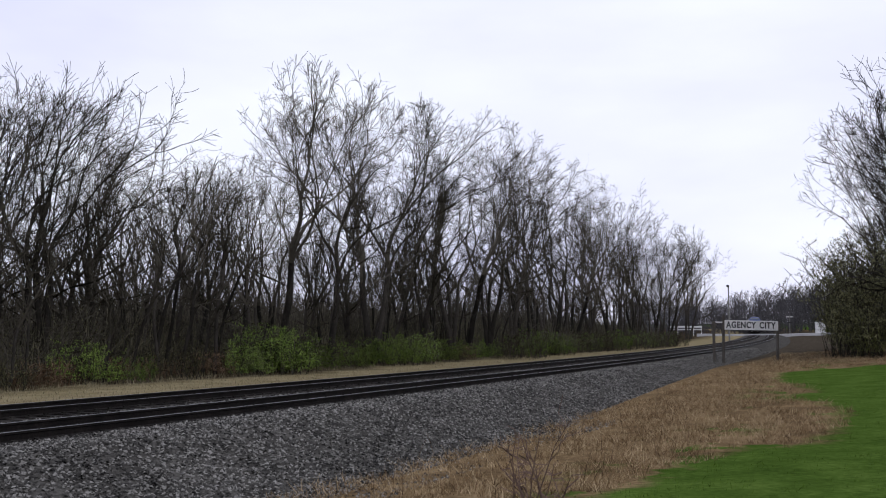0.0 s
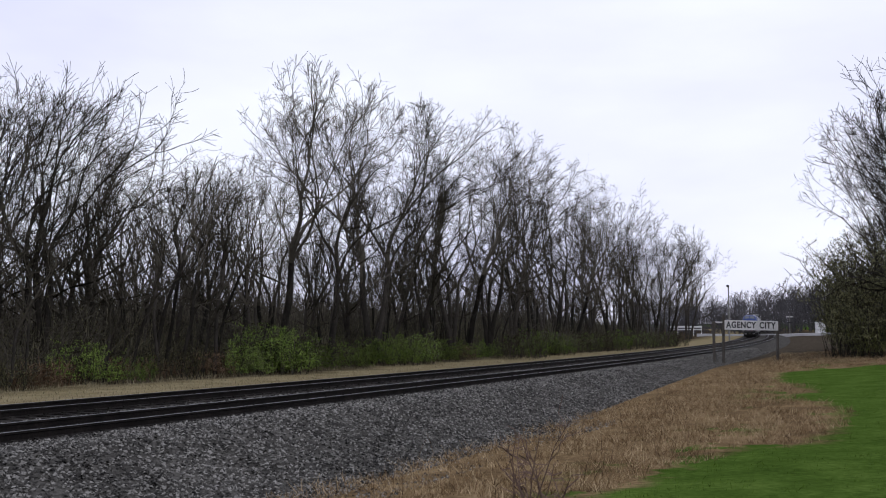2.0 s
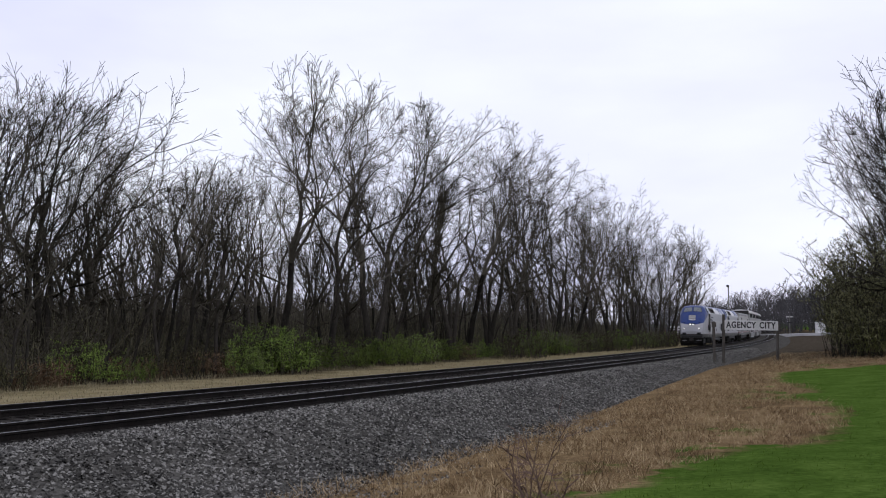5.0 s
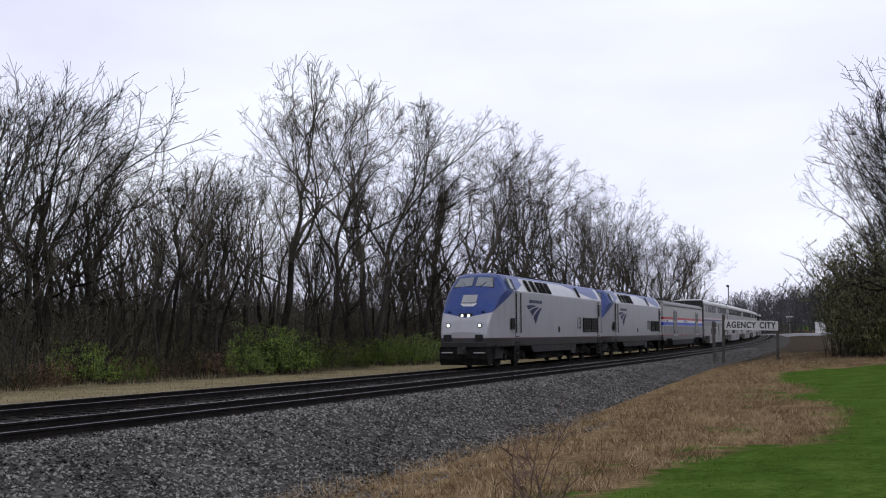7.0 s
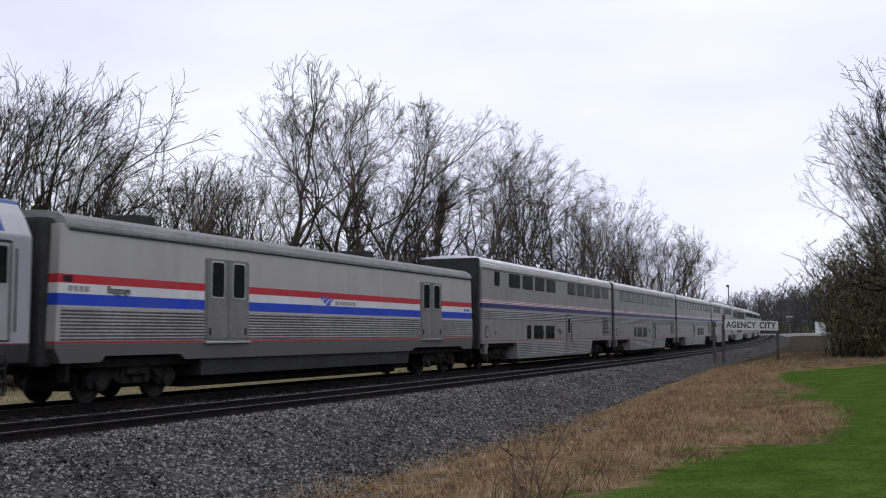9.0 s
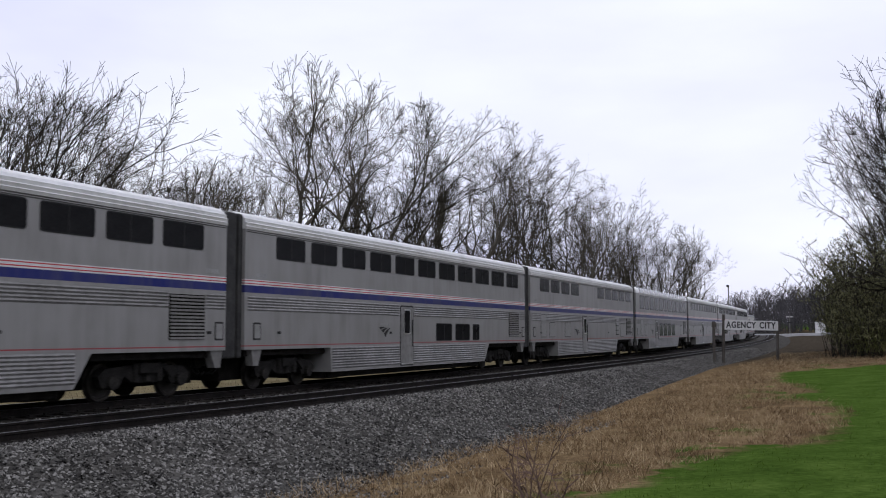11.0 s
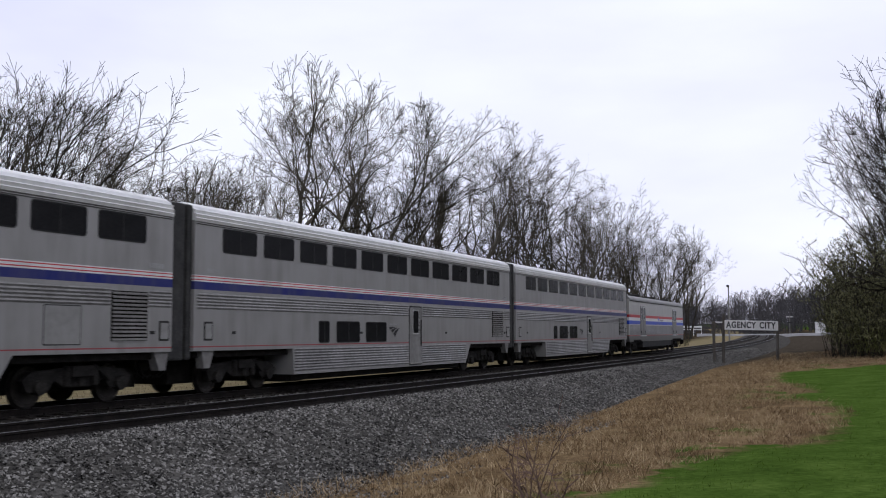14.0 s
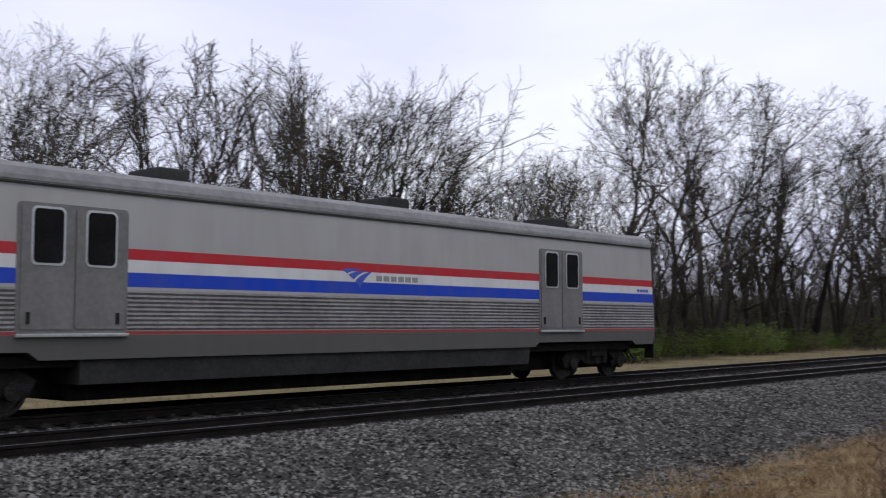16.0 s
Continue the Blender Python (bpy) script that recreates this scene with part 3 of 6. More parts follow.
# the bright green shrubs beside the tall trees
for k, d, sc in ((-0.155, 55, 1.0), (-0.135, 54, 1.35), (-0.122, 55, 1.3), (-0.108, 58, 1.0), (-0.06, 62, 0.9), (-0.008, 68, 1.1), (0.01, 71, 1.1), (0.03, 75, 0.9), (-0.165, 52, 0.8), (0.12, 96, 1.3), (0.145, 104, 1.1), (-0.29, 45, 0.6)):
    s, off = locate(k, d)
    put_tree(g.choice(green), place(None, s, min(max(off, 11.0), 12.2), g.uniform(0, 360), 1.15 * sc))

# scrub round the feet of the last trees before the bend
for i in range(26):
    k = 0.07 + 0.0066 * i
    d = 86 + (k - 0.07) / 0.16 * 58 + g.uniform(-3, 5)
    s, off = locate(k, d)
    p, sc = ((thick[i % 3], g.uniform(0.7, 1.0)), (olive[i % 2], g.uniform(1.1, 1.5)), (green[i % 2], g.uniform(1.0, 1.4)), (olive[i % 2], g.uniform(1.2, 1.6)))[i % 4]
    put_tree(p, place(None, s, max(off, 6.5), g.uniform(0, 360), sc))

# ---- the trees and scrub on the camera's side, beyond the lawn ----
side_tree = make_tree("side_tree", fork_tree(204, 20, 0.26, 3, 0.3, 6, 2, wander=0.12, girth=1.5), "tall spreading bare tree beyond the lawn", twig=BARK, group="trees beyond the lawn", thin=0.02)
for k, d, sc in ((0.445, 70, 1.02), (0.46, 76, 1.0), (0.45, 86, 0.95), (0.432, 96, 0.72), (0.475, 68, 1.05), (0.44, 82, 0.66)):
    x, y = k * d, d
    put_tree(side_tree, Matrix.Translation((x, y, ground_at(x, y))) @ pose(0, 0, 0, 0, 0, g.uniform(0, 360)) @ Matrix.Scale(sc, 4))
SCRUB_LEAF = mat("olive_scrub_leaves", ramp3((0.07, 0.072, 0.034), (0.12, 0.12, 0.058), (0.18, 0.178, 0.09)), 0.8, 0.8, bump=0, island=0.3, per_object=0.3, spec=0.08)
YELLOW_LEAF = mat("young_yellow_green_leaves", ramp3((0.09, 0.1, 0.03), (0.15, 0.16, 0.05), (0.21, 0.22, 0.08)), 0.8, 0.8, bump=0, island=0.3, per_object=0.2, spec=0.08)
scrub = make_thicket("olive_thicket", 141, 7.0, 8.5, 130, "tall scrub just turning olive green beyond the lawn", SCRUB_LEAF, 14, 0.06, "thicket", group="scrub beyond the lawn")
scrub_g = make_thicket("green_thicket", 142, 6.0, 6.5, 110, "tall scrub with young yellow-green leaves beyond the lawn", YELLOW_LEAF, 13, 0.058, "thicket", group="scrub beyond the lawn")
for k, d, sc, p in ((0.4, 116, 0.85, scrub_g), (0.405, 106, 1.0, scrub_g), (0.403, 98, 1.05, scrub_g), (0.41, 90, 1.1, scrub_g), (0.408, 104, 1.15, scrub_g), (0.418, 84, 1.2, scrub), (0.426, 80, 1.3, scrub),
                    (0.422, 76, 1.35, scrub), (0.43, 84, 1.45, scrub), (0.438, 74, 1.35, scrub), (0.45, 80, 1.4, scrub), (0.412, 112, 1.2, scrub), (0.425, 104, 1.4, scrub), (0.465, 76, 1.3, scrub),
                    (0.41, 74, 0.62, scrub_g), (0.43, 72, 0.9, brown[0]), (0.402, 82, 0.8, brown[1]), (0.415, 76, 0.9, brown[0]), (0.39, 88, 0.8, brown[1]), (0.376, 92, 0.7, brown[0]), (0.366, 88, 0.6, brown[1])):
    x, y = k * d, d
    put_tree(p, Matrix.Translation((x, y, ground_at(x, y))) @ pose(0, 0, 0, 0, 0, g.uniform(0, 360)) @ Matrix.Scale(sc, 4))

# ---- far woods that close the view, beyond the bend ----
far_lines = [grow(300 + i, 15, 14, 0.9, twigs=4, first=0.04, fork=0.6, levels=2) for i in range(4)]
protos = []
for ln in far_lines:
    a, fa = tubes([l for l in ln if l[2] < 1], 3, 0.09)
    b, fb = tubes([l for l in ln if l[2] >= 1], 2, 0.045)
    protos.append((np.array([tuple(v) for v in a + b]), np.array(fa, dtype=object).tolist() + [tuple(i + len(a) for i in f) for f in fb]))
# bluish grey: the haze of distance is mixed into the twig colour
HAZED_TWIG = mat("far_hazed_woods", ramp3((0.036, 0.034, 0.038), (0.056, 0.053, 0.058), (0.082, 0.078, 0.083)), 0.05, 0.95, bump=0, island=0.3)
vs, fs = [], []
for i in range(240):
    k = g.uniform(0.16, 0.43)
    d = g.uniform(320, 430)
    top = 0.0315 + 0.125 * max(0.0, k - 0.25) + g.uniform(-0.006, 0.004)
    if k < 0.22:
        top = 0.036 + g.uniform(-0.006, 0.0)
    x, y = k * d, d
    z0 = ground_at(x, y)
    h = top * d + 1.58 - z0
    pv, pf = protos[i % 4]
    c, sn = math.cos(i * 1.7), math.sin(i * 1.7)
    sc = h / 15
    n0 = len(vs)
    vs += [(x + (vx * c - vy * sn) * sc, y + (vx * sn + vy * c) * sc, z0 + vz * sc) for vx, vy, vz in pv]
    fs += [tuple(j + n0 for j in f) for f in pf]
tagged(raw("far_woods", vs, fs, HAZED_TWIG), "distant leafless woods beyond the bend, haze put into their grey", "woods", kind="stuff")
UNDERGROWTH = mat("brown_undergrowth", ramp3((0.04, 0.036, 0.028), (0.075, 0.067, 0.052), (0.115, 0.103, 0.082)), 0.4, 0.95, bump=0, island=0.4, spec=0.0)
vs, fs = [], []
for _ in range(30000):
    s, o = 6 + 200 * g.random(), 24 + 56 * g.random()
    p = on_line(s, o, ground_z(s, o) - 0.1)
    if p.x > 0.21 * p.y:
        continue
    h = g.uniform(2.2, 7.2) * (1.0 + 0.35 * noise.noise(p * 0.09)) + (o - 24) * 0.06
    a = g.random() * 6.283
    side = Vector((math.cos(a), math.sin(a), 0)) * g.uniform(0.025, 0.05)
    tip = Vector((g.gauss(0, 0.22), g.gauss(0, 0.22), 1)) * h
    mid = tip * 0.5 + Vector((g.gauss(0, 0.25), g.gauss(0, 0.25), 0))
    k = len(vs)
    vs += [p - side, p + side, p + mid + side * 0.8, p + mid - side * 0.8, p + tip]
    fs += [(k, k + 1, k + 2, k + 3), (k + 3, k + 2, k + 4)]
    for _ in range(2):
        q = p + mid * g.uniform(0.4, 1.3)
        e = Vector((g.gauss(0, 1), g.gauss(0, 1), g.uniform(0.2, 1.0))) * h * 0.16
        k = len(vs)
        vs += [q - side * 0.6, q + side * 0.6, q + e]
        fs.append((k, k + 1, k + 2))
tagged(raw("deep_woods", vs, fs, UNDERGROWTH), "depth of leafless brown undergrowth behind the lineside trees", "woods", kind="stuff")


# brushwood between the front trunks
BRUSHWOOD = mat("olive_brushwood", ramp3((0.05, 0.047, 0.03), (0.095, 0.089, 0.058), (0.15, 0.138, 0.092)), 0.25, 0.95, bump=0, island=0.4, spec=0.0)
vs, fs = [], []
for _ in range(26000):
    s, o = 4 + 170 * g.random(), 14.4 + 15 * g.random()
    p = on_line(s, o, ground_z(s, o) - 0.1)
    if p.x > 0.225 * p.y:
        continue
    h = g.uniform(0.8, 4.2) * (1.0 + 0.5 * noise.noise(p * 0.13))
    a = g.random() * 6.283
    side = Vector((math.cos(a), math.sin(a), 0)) * g.uniform(0.01, 0.02)
    mid = Vector((g.gauss(0, 0.2), g.gauss(0, 0.2), 0.5)) * h
    tip = mid + Vector((g.gauss(0, 0.25), g.gauss(0, 0.25), 0.5)) * h
    k = len(vs)
    vs += [p - side, p + side, p + mid + side * 0.8, p + mid - side * 0.8, p + tip]
    fs += [(k, k + 1, k + 2, k + 3), (k + 3, k + 2, k + 4)]
    q = p + mid * g.uniform(0.5, 1.2)
    e = Vector((g.gauss(0, 1), g.gauss(0, 1), g.uniform(0.1, 0.8))) * h * 0.2
    k = len(vs)
    vs += [q - side, q + side, q + e]
    fs.append((k, k + 1, k + 2))
tagged(raw("brushwood", vs, fs, BRUSHWOOD), "thin olive-brown brushwood between the trunks at the wood edge", "undergrowth", kind="stuff")

# unseen stand-in woods beside and behind the camera, added to darken the train's sides
vs, fs = [], []
while len(fs) < 15000:
    s, o = g.uniform(-90, 190), -46 - 26 * g.random()
    p = on_line(s, o, ground_z(s, o) - 0.1)
    if p.y > 0 and p.x < 0.5 * p.y:
        continue
    h = g.uniform(4.0, 13.0)
    a = g.random() * 6.283
    side = Vector((math.cos(a), math.sin(a), 0)) * g.uniform(0.12, 0.22)
    tip = Vector((g.gauss(0, 0.25), g.gauss(0, 0.25), 1)) * h
    mid = tip * 0.5 + Vector((g.gauss(0, 0.4), g.gauss(0, 0.4), 0))
    k = len(vs)
    vs += [p - side, p + side, p + mid + side * 0.8, p + mid - side * 0.8, p + tip]
    fs += [(k, k + 1, k + 2, k + 3), (k + 3, k + 2, k + 4)]
tagged(raw("lawn_woods", vs, fs, TWIG), "unseen brown ribbons added round the lawn to darken the train's sides", "woods", kind="stuff")


# ---- the sign, posts and the crossing ----
SIGN_WHITE = mat("weathered_white_paint", ramp3((0.42, 0.42, 0.42), (0.56, 0.56, 0.56), (0.66, 0.66, 0.66)), 1.5, 0.6, bump=0.1)
WOOD = mat("weathered_post", ramp3((0.03, 0.026, 0.022), (0.06, 0.052, 0.045), (0.1, 0.09, 0.08)), 3, 0.9, bump=0.4, stretch=(4, 4, 0.6))
POLE_GREY = mat("grey_pole", ramp3((0.12, 0.115, 0.11), (0.17, 0.165, 0.16), (0.22, 0.215, 0.21)), 2, 0.8, bump=0.1)
ROAD = mat("pale_road", ramp3((0.2, 0.2, 0.205), (0.28, 0.28, 0.285), (0.36, 0.36, 0.365)), 0.5, 0.9, bump=0.2)
INK = mat("black_letters", ramp3((0.012, 0.012, 0.013), (0.018, 0.018, 0.02), (0.028, 0.028, 0.03)), 3, 0.6, bump=0)


def at(px, depth):
    """World x at a depth for a slope given in the picture's own units."""
    return (px - 784) / 1879.4 * depth


def sign():
    d = 77.0
    x0, x1 = at(1277.5, d), at(1372.5, d)
    mid = (x0 + x1) / 2
    g0 = ground_at(mid, d)
    t = empty("place_name_sign", Matrix.Translation((mid, d, g0)) @ pose(0, 0, 0, 0, 1.2, 1.0))
    tagged(t, "white place name board with black letters on two posts", "sign")
    w = (x1 - x0) / 2
    b = part("board", box(-w + 0.05, w + 0.04, -0.12, -0.06, 1.93 - g0, 2.62 - g0, bevel=0.012), SIGN_WHITE, t, "white painted board")
    c = bpy.data.curves.new("letters", "FONT")
    c.body, c.size, c.extrude, c.align_x, c.align_y, c.space_character, c.space_word = "AGENCY CITY", 0.62, 0.006, "CENTER", "CENTER", 1.12, 1.5
    c.offset = 0.022
    tmp = bpy.data.objects.new("letters", c)
    me = bpy.data.meshes.new_from_object(tmp)
    bpy.data.objects.remove(tmp)
    me.materials.clear()
    me.materials.append(INK)
    o = new("letters", me)
    o.parent = b
    ext = max(v.co.x for v in me.vertices) - min(v.co.x for v in me.vertices)
    o.matrix_basis = Matrix.Translation((0.0, -0.127, 2.275 - g0)) @ pose(0, 0, 0, 90) @ Matrix.Diagonal((3.62 / ext, 1, 1, 1))
    part("post", box(-w - 0.09, -w + 0.1, -0.06, 0.1, -1.2, 3.03 - g0, bevel=0.02), WOOD, t)
    part("post", box(w - 0.04, w + 0.13, -0.06, 0.1, -0.8, 2.5 - g0, bevel=0.02), WOOD, t)
    part("bracket", box(-w - 0.62, -w - 0.05, -0.02, 0.03, 2.42 - g0, 2.5 - g0), SIGN_WHITE, t)


sign()
x, y = at(1261.5, 76), 76.0
t = empty("marker_post", Matrix.Translation((x, y, ground_at(x, y))))
tagged(t, "dark weathered marker post beside the name board", "post")
part("post", box(-0.09, 0.09, -0.08, 0.08, -1.0, 2.55 - ground_at(x, y), bevel=0.02), WOOD, t)
part("top_plate", box(-0.16, 0.16, -0.1, -0.085, 2.15 - ground_at(x, y), 2.5 - ground_at(x, y)), WOOD, t)

# road over the crossing
vs = []
for i in range(26):
    o = -60 + 3 * i
    z = 0.02 + (0.42 * min(1.0, max(0.0, (-6 - o) / 14))) + 0.6 * min(1.0, max(0.0, (o - 6) / 30))
    for s, dz in ((279.5, -1.4), (280.0, 0), (287.0, 0), (287.5, -1.4)):
        vs.append(on_line(s, o, z + dz))
fs = [(4 * i + j, 4 * i + j + 1, 4 * i + 5 + j, 4 * i + 4 + j) for i in range(25) for j in range(3)]
tagged(raw("road", vs, fs, ROAD), "pale road over the level crossing", "road", kind="structure")

# signal cabinet at the crossing
d = 272.0
x = at(1450, d)
g0 = ground_at(x, d)
t = empty("signal_cabinet", Matrix.Translation((x, d, g0)))
tagged(t, "white metal signal cabinet beside the crossing", "cabinet")
top = 1.582 + (595.0 - 572.5) / 1879 * d - g0
b = part("body", box(-1.05, 1.05, -0.9, 0.9, -0.1, top - 0.25, bevel=0.03), SIGN_WHITE, t)
q = bmesh.new()
add_box(q, -1.14, 1.14, -1.0, 1.0, top - 0.25, top, bevel=0.05)
part("roof", q, SIGN_WHITE, t)
part("door", box(-0.55, 0.55, -0.94, -0.9, 0.15, top - 0.45, bevel=0.01), SIGN_WHITE, t)
# crossing signal mast
x = at(1396, 276)
g0 = ground_at(x, 276)
t = empty("crossing_signal", Matrix.Translation((x, 276, g0)))
tagged(t, "slim crossing signal mast beside the road", "signal")
part("mast", cyl((0, 0, 0), (0, 0, 5.6), 0.09, n=10), POLE_GREY, t)
q = box(-0.9, 0.9, -0.05, 0.05, 4.9, 5.1)
part("crossbuck", q, SIGN_WHITE, t)
part("lamp_bar", box(-0.7, 0.7, -0.12, 0.1, 3.4, 3.7), INK, t)

# utility pole with a lamp head
x = at(1289, 200)
g0 = ground_at(x, 200)
t = empty("utility_pole", Matrix.Translation((x, 200, g0)))
tagged(t, "tall grey utility pole with a small lamp head", "pole")
top = 1.582 + (595 - 509) / 1879 * 200 - g0
part("pole", cyl((0, 0, -0.3), (0, 0, top), 0.17, 0.11, 10), POLE_GREY, t)
part("lamp_head", box(-0.35, 0.12, -0.16, 0.16, top - 0.15, top + 0.25, bevel=0.04), INK, t)


# white board rails by the road
def board_rail(px0, px1, yt, yb, d, posts):
    x0, x1 = at(px0, d), at(px1, d)
    zt, zb = 1.582 + (595 - yt) / 1879 * d, 1.582 + (595 - yb) / 1879 * d
    g0 = ground_at((x0 + x1) / 2, d)
    t = empty("board_fence", Matrix.Translation(((x0 + x1) / 2, d, g0)))
    tagged(t, "white board fence by the road", "fence", group="white board fences")
    w, h = (x1 - x0) / 2, zt - zb
    part("board", box(-w, w, -0.04, 0.04, zt - g0 - 0.42 * h, zt - g0), SIGN_WHITE, t)
    part("board", box(-w, w, -0.04, 0.04, zb - g0, zb - g0 + 0.25 * h), SIGN_WHITE, t)
    for i in range(posts):
        x = -w + 2 * w * i / (posts - 1)
        part("post", box(x - 0.06, x + 0.06, -0.16, -0.04, -0.3, zt - g0 + 0.1), SIGN_WHITE, t)


board_rail(1184, 1240, 579, 586, 305, 5)
board_rail(906, 1000, 585, 590, 165, 9)

# ---- grass, weeds and twigs on the near verge ----
gr = random.Random(31)


def past_lawn(s, off):
    """How far a place lies from the lawn's edge, on the dry side."""
    p = on_line(s, off)
    return off - float(np.interp(s, LAWN_S, LAWN_O)) + 1.0 * noise.noise(Vector((p.x * 0.8, p.y * 0.8, 0.3)))


def blades(count, s0, s1, keep, h0, h1, width, bend, power=1.6):
    vs, fs = [], []
    for _ in range(count):
        s = s0 + (s1 - s0) * gr.random() ** power
        o = gr.uniform(-24, -8.6)
        if not keep(s, o):
            continue
        p = on_line(s, o, ground_z(s, o) - 0.02)
        h = gr.uniform(h0, h1)
        a = gr.random() * 6.283
        side = Vector((math.cos(a), math.sin(a), 0)) * width
        tip = Vector((gr.gauss(0, bend), gr.gauss(0, bend), 1)) * h
        mid = tip * 0.5 + Vector((0, 0, 0.12 * h))
        k = len(vs)
        vs += [p - side, p + side, p + mid + side * 0.7, p + mid - side * 0.7, p + tip]
        fs += [(k, k + 1, k + 2, k + 3), (k + 3, k + 2, k + 4)]
    return vs, fs


def is_straw(s, o):
    return past_lawn(s, o) > 0 and o < -9.3 - 0.012 * max(0, s - 30) + 0.5 * noise.noise(Vector((s * 0.5, o, 1))) and noise.noise(Vector((s * 1.1, o * 1.1, 7))) + 0.5 * noise.noise(Vector((s * 0.3, o * 0.3, 2))) > -0.22


def tufts(count, per, s0, s1, keep, h0, h1, width, spread, power):
    vs, fs = [], []
    for _ in range(count):
        s = s0 + (s1 - s0) * gr.random() ** power
        o = gr.uniform(-24, -8.6)
        if not keep(s, o):
            continue
        p0 = on_line(s, o, ground_z(s, o) - 0.02)
        size = gr.uniform(0.6, 1.3)
        lx, ly = gr.gauss(0, 0.35), gr.gauss(0, 0.35)
        for _ in range(per):
            p = p0 + Vector((gr.gauss(0, 0.07), gr.gauss(0, 0.07), 0)) * size
            h = gr.uniform(h0, h1) * size
            a = gr.random() * 6.283
            side = Vector((math.cos(a), math.sin(a), 0)) * width
            k = len(vs)
            vs += [p - side, p + side, p + Vector((lx + gr.gauss(0, spread), ly + gr.gauss(0, spread), 1)) * h]
            fs.append((k, k + 1, k + 2))
    return vs, fs


vs, fs = tufts(30000, 7, 6, 105, is_straw, 0.06, 0.26, 0.007, 0.7, 1.7)
tagged(raw("dry_grass", vs, fs, STRAW), "matted dry straw-coloured grass on the verge", "grass", kind="stuff")
vs, fs = tufts(15000, 6, 6, 95, lambda s, o: s < 66 and (past_lawn(s, o) < 0 or (noise.noise(Vector((s * 0.5, o * 0.5, 4))) > 0.3 and o < -13.2)), 0.02, 0.08, 0.006, 0.6, 1.7)
tagged(raw("lawn", vs, fs, LAWN), "short bright green lawn grass", "grass", kind="stuff")
vs, fs = blades(500, 8, 80, lambda s, o: is_straw(s, o) and o > -14.5, 0.3, 0.75, 0.006, 0.3)
tagged(raw("tall_dead_weeds", vs, fs, DEAD), "tall brown dead weed stalks on the verge", "weeds", kind="stuff")

RED_TWIG = mat("reddish_twigs", ramp3((0.06, 0.035, 0.028), (0.1, 0.06, 0.046), (0.15, 0.095, 0.075)), 3, 0.9, bump=0)
t = make_thicket("bare_bush", 401, 0.8, 1.7, 16, "small leafless bush of reddish twigs on the verge", None, 0, 0.03, twig=RED_TWIG, lean=0.3, thin=0.006, group="verge bushes")
x, y = at(945, 14.4), 14.4
t.matrix_basis = Matrix.Translation((x, y, ground_at(x, y) - 0.05))

# far-side strip grass
vs, fs = [], []
for _ in range(26000):
    s, o = -5 + 125 * gr.random() ** 1.3, gr.uniform(3.2, 13)
    p = on_line(s, o, ground_z(s, o) - 0.02)
    a, h = gr.random() * 6.283, gr.uniform(0.04, 0.14) * (1.0 if o < 10.5 else 2.4)
    side = Vector((math.cos(a), math.sin(a), 0)) * 0.012
    k = len(vs)
    vs += [p - side, p + side, p + Vector((gr.gauss(0, 0.3), gr.gauss(0, 0.3), 1)) * h]
    fs.append((k, k + 1, k + 2))
PALE_GRASS = mat("pale_dry_grass", ramp3((0.12, 0.1, 0.05), (0.2, 0.17, 0.095), (0.28, 0.245, 0.15)), 0.3, 0.9, bump=0, island=0.5)
tagged(raw("strip_grass", vs, fs, PALE_GRASS), "pale dry grass strip between track and wood", "grass", kind="stuff")


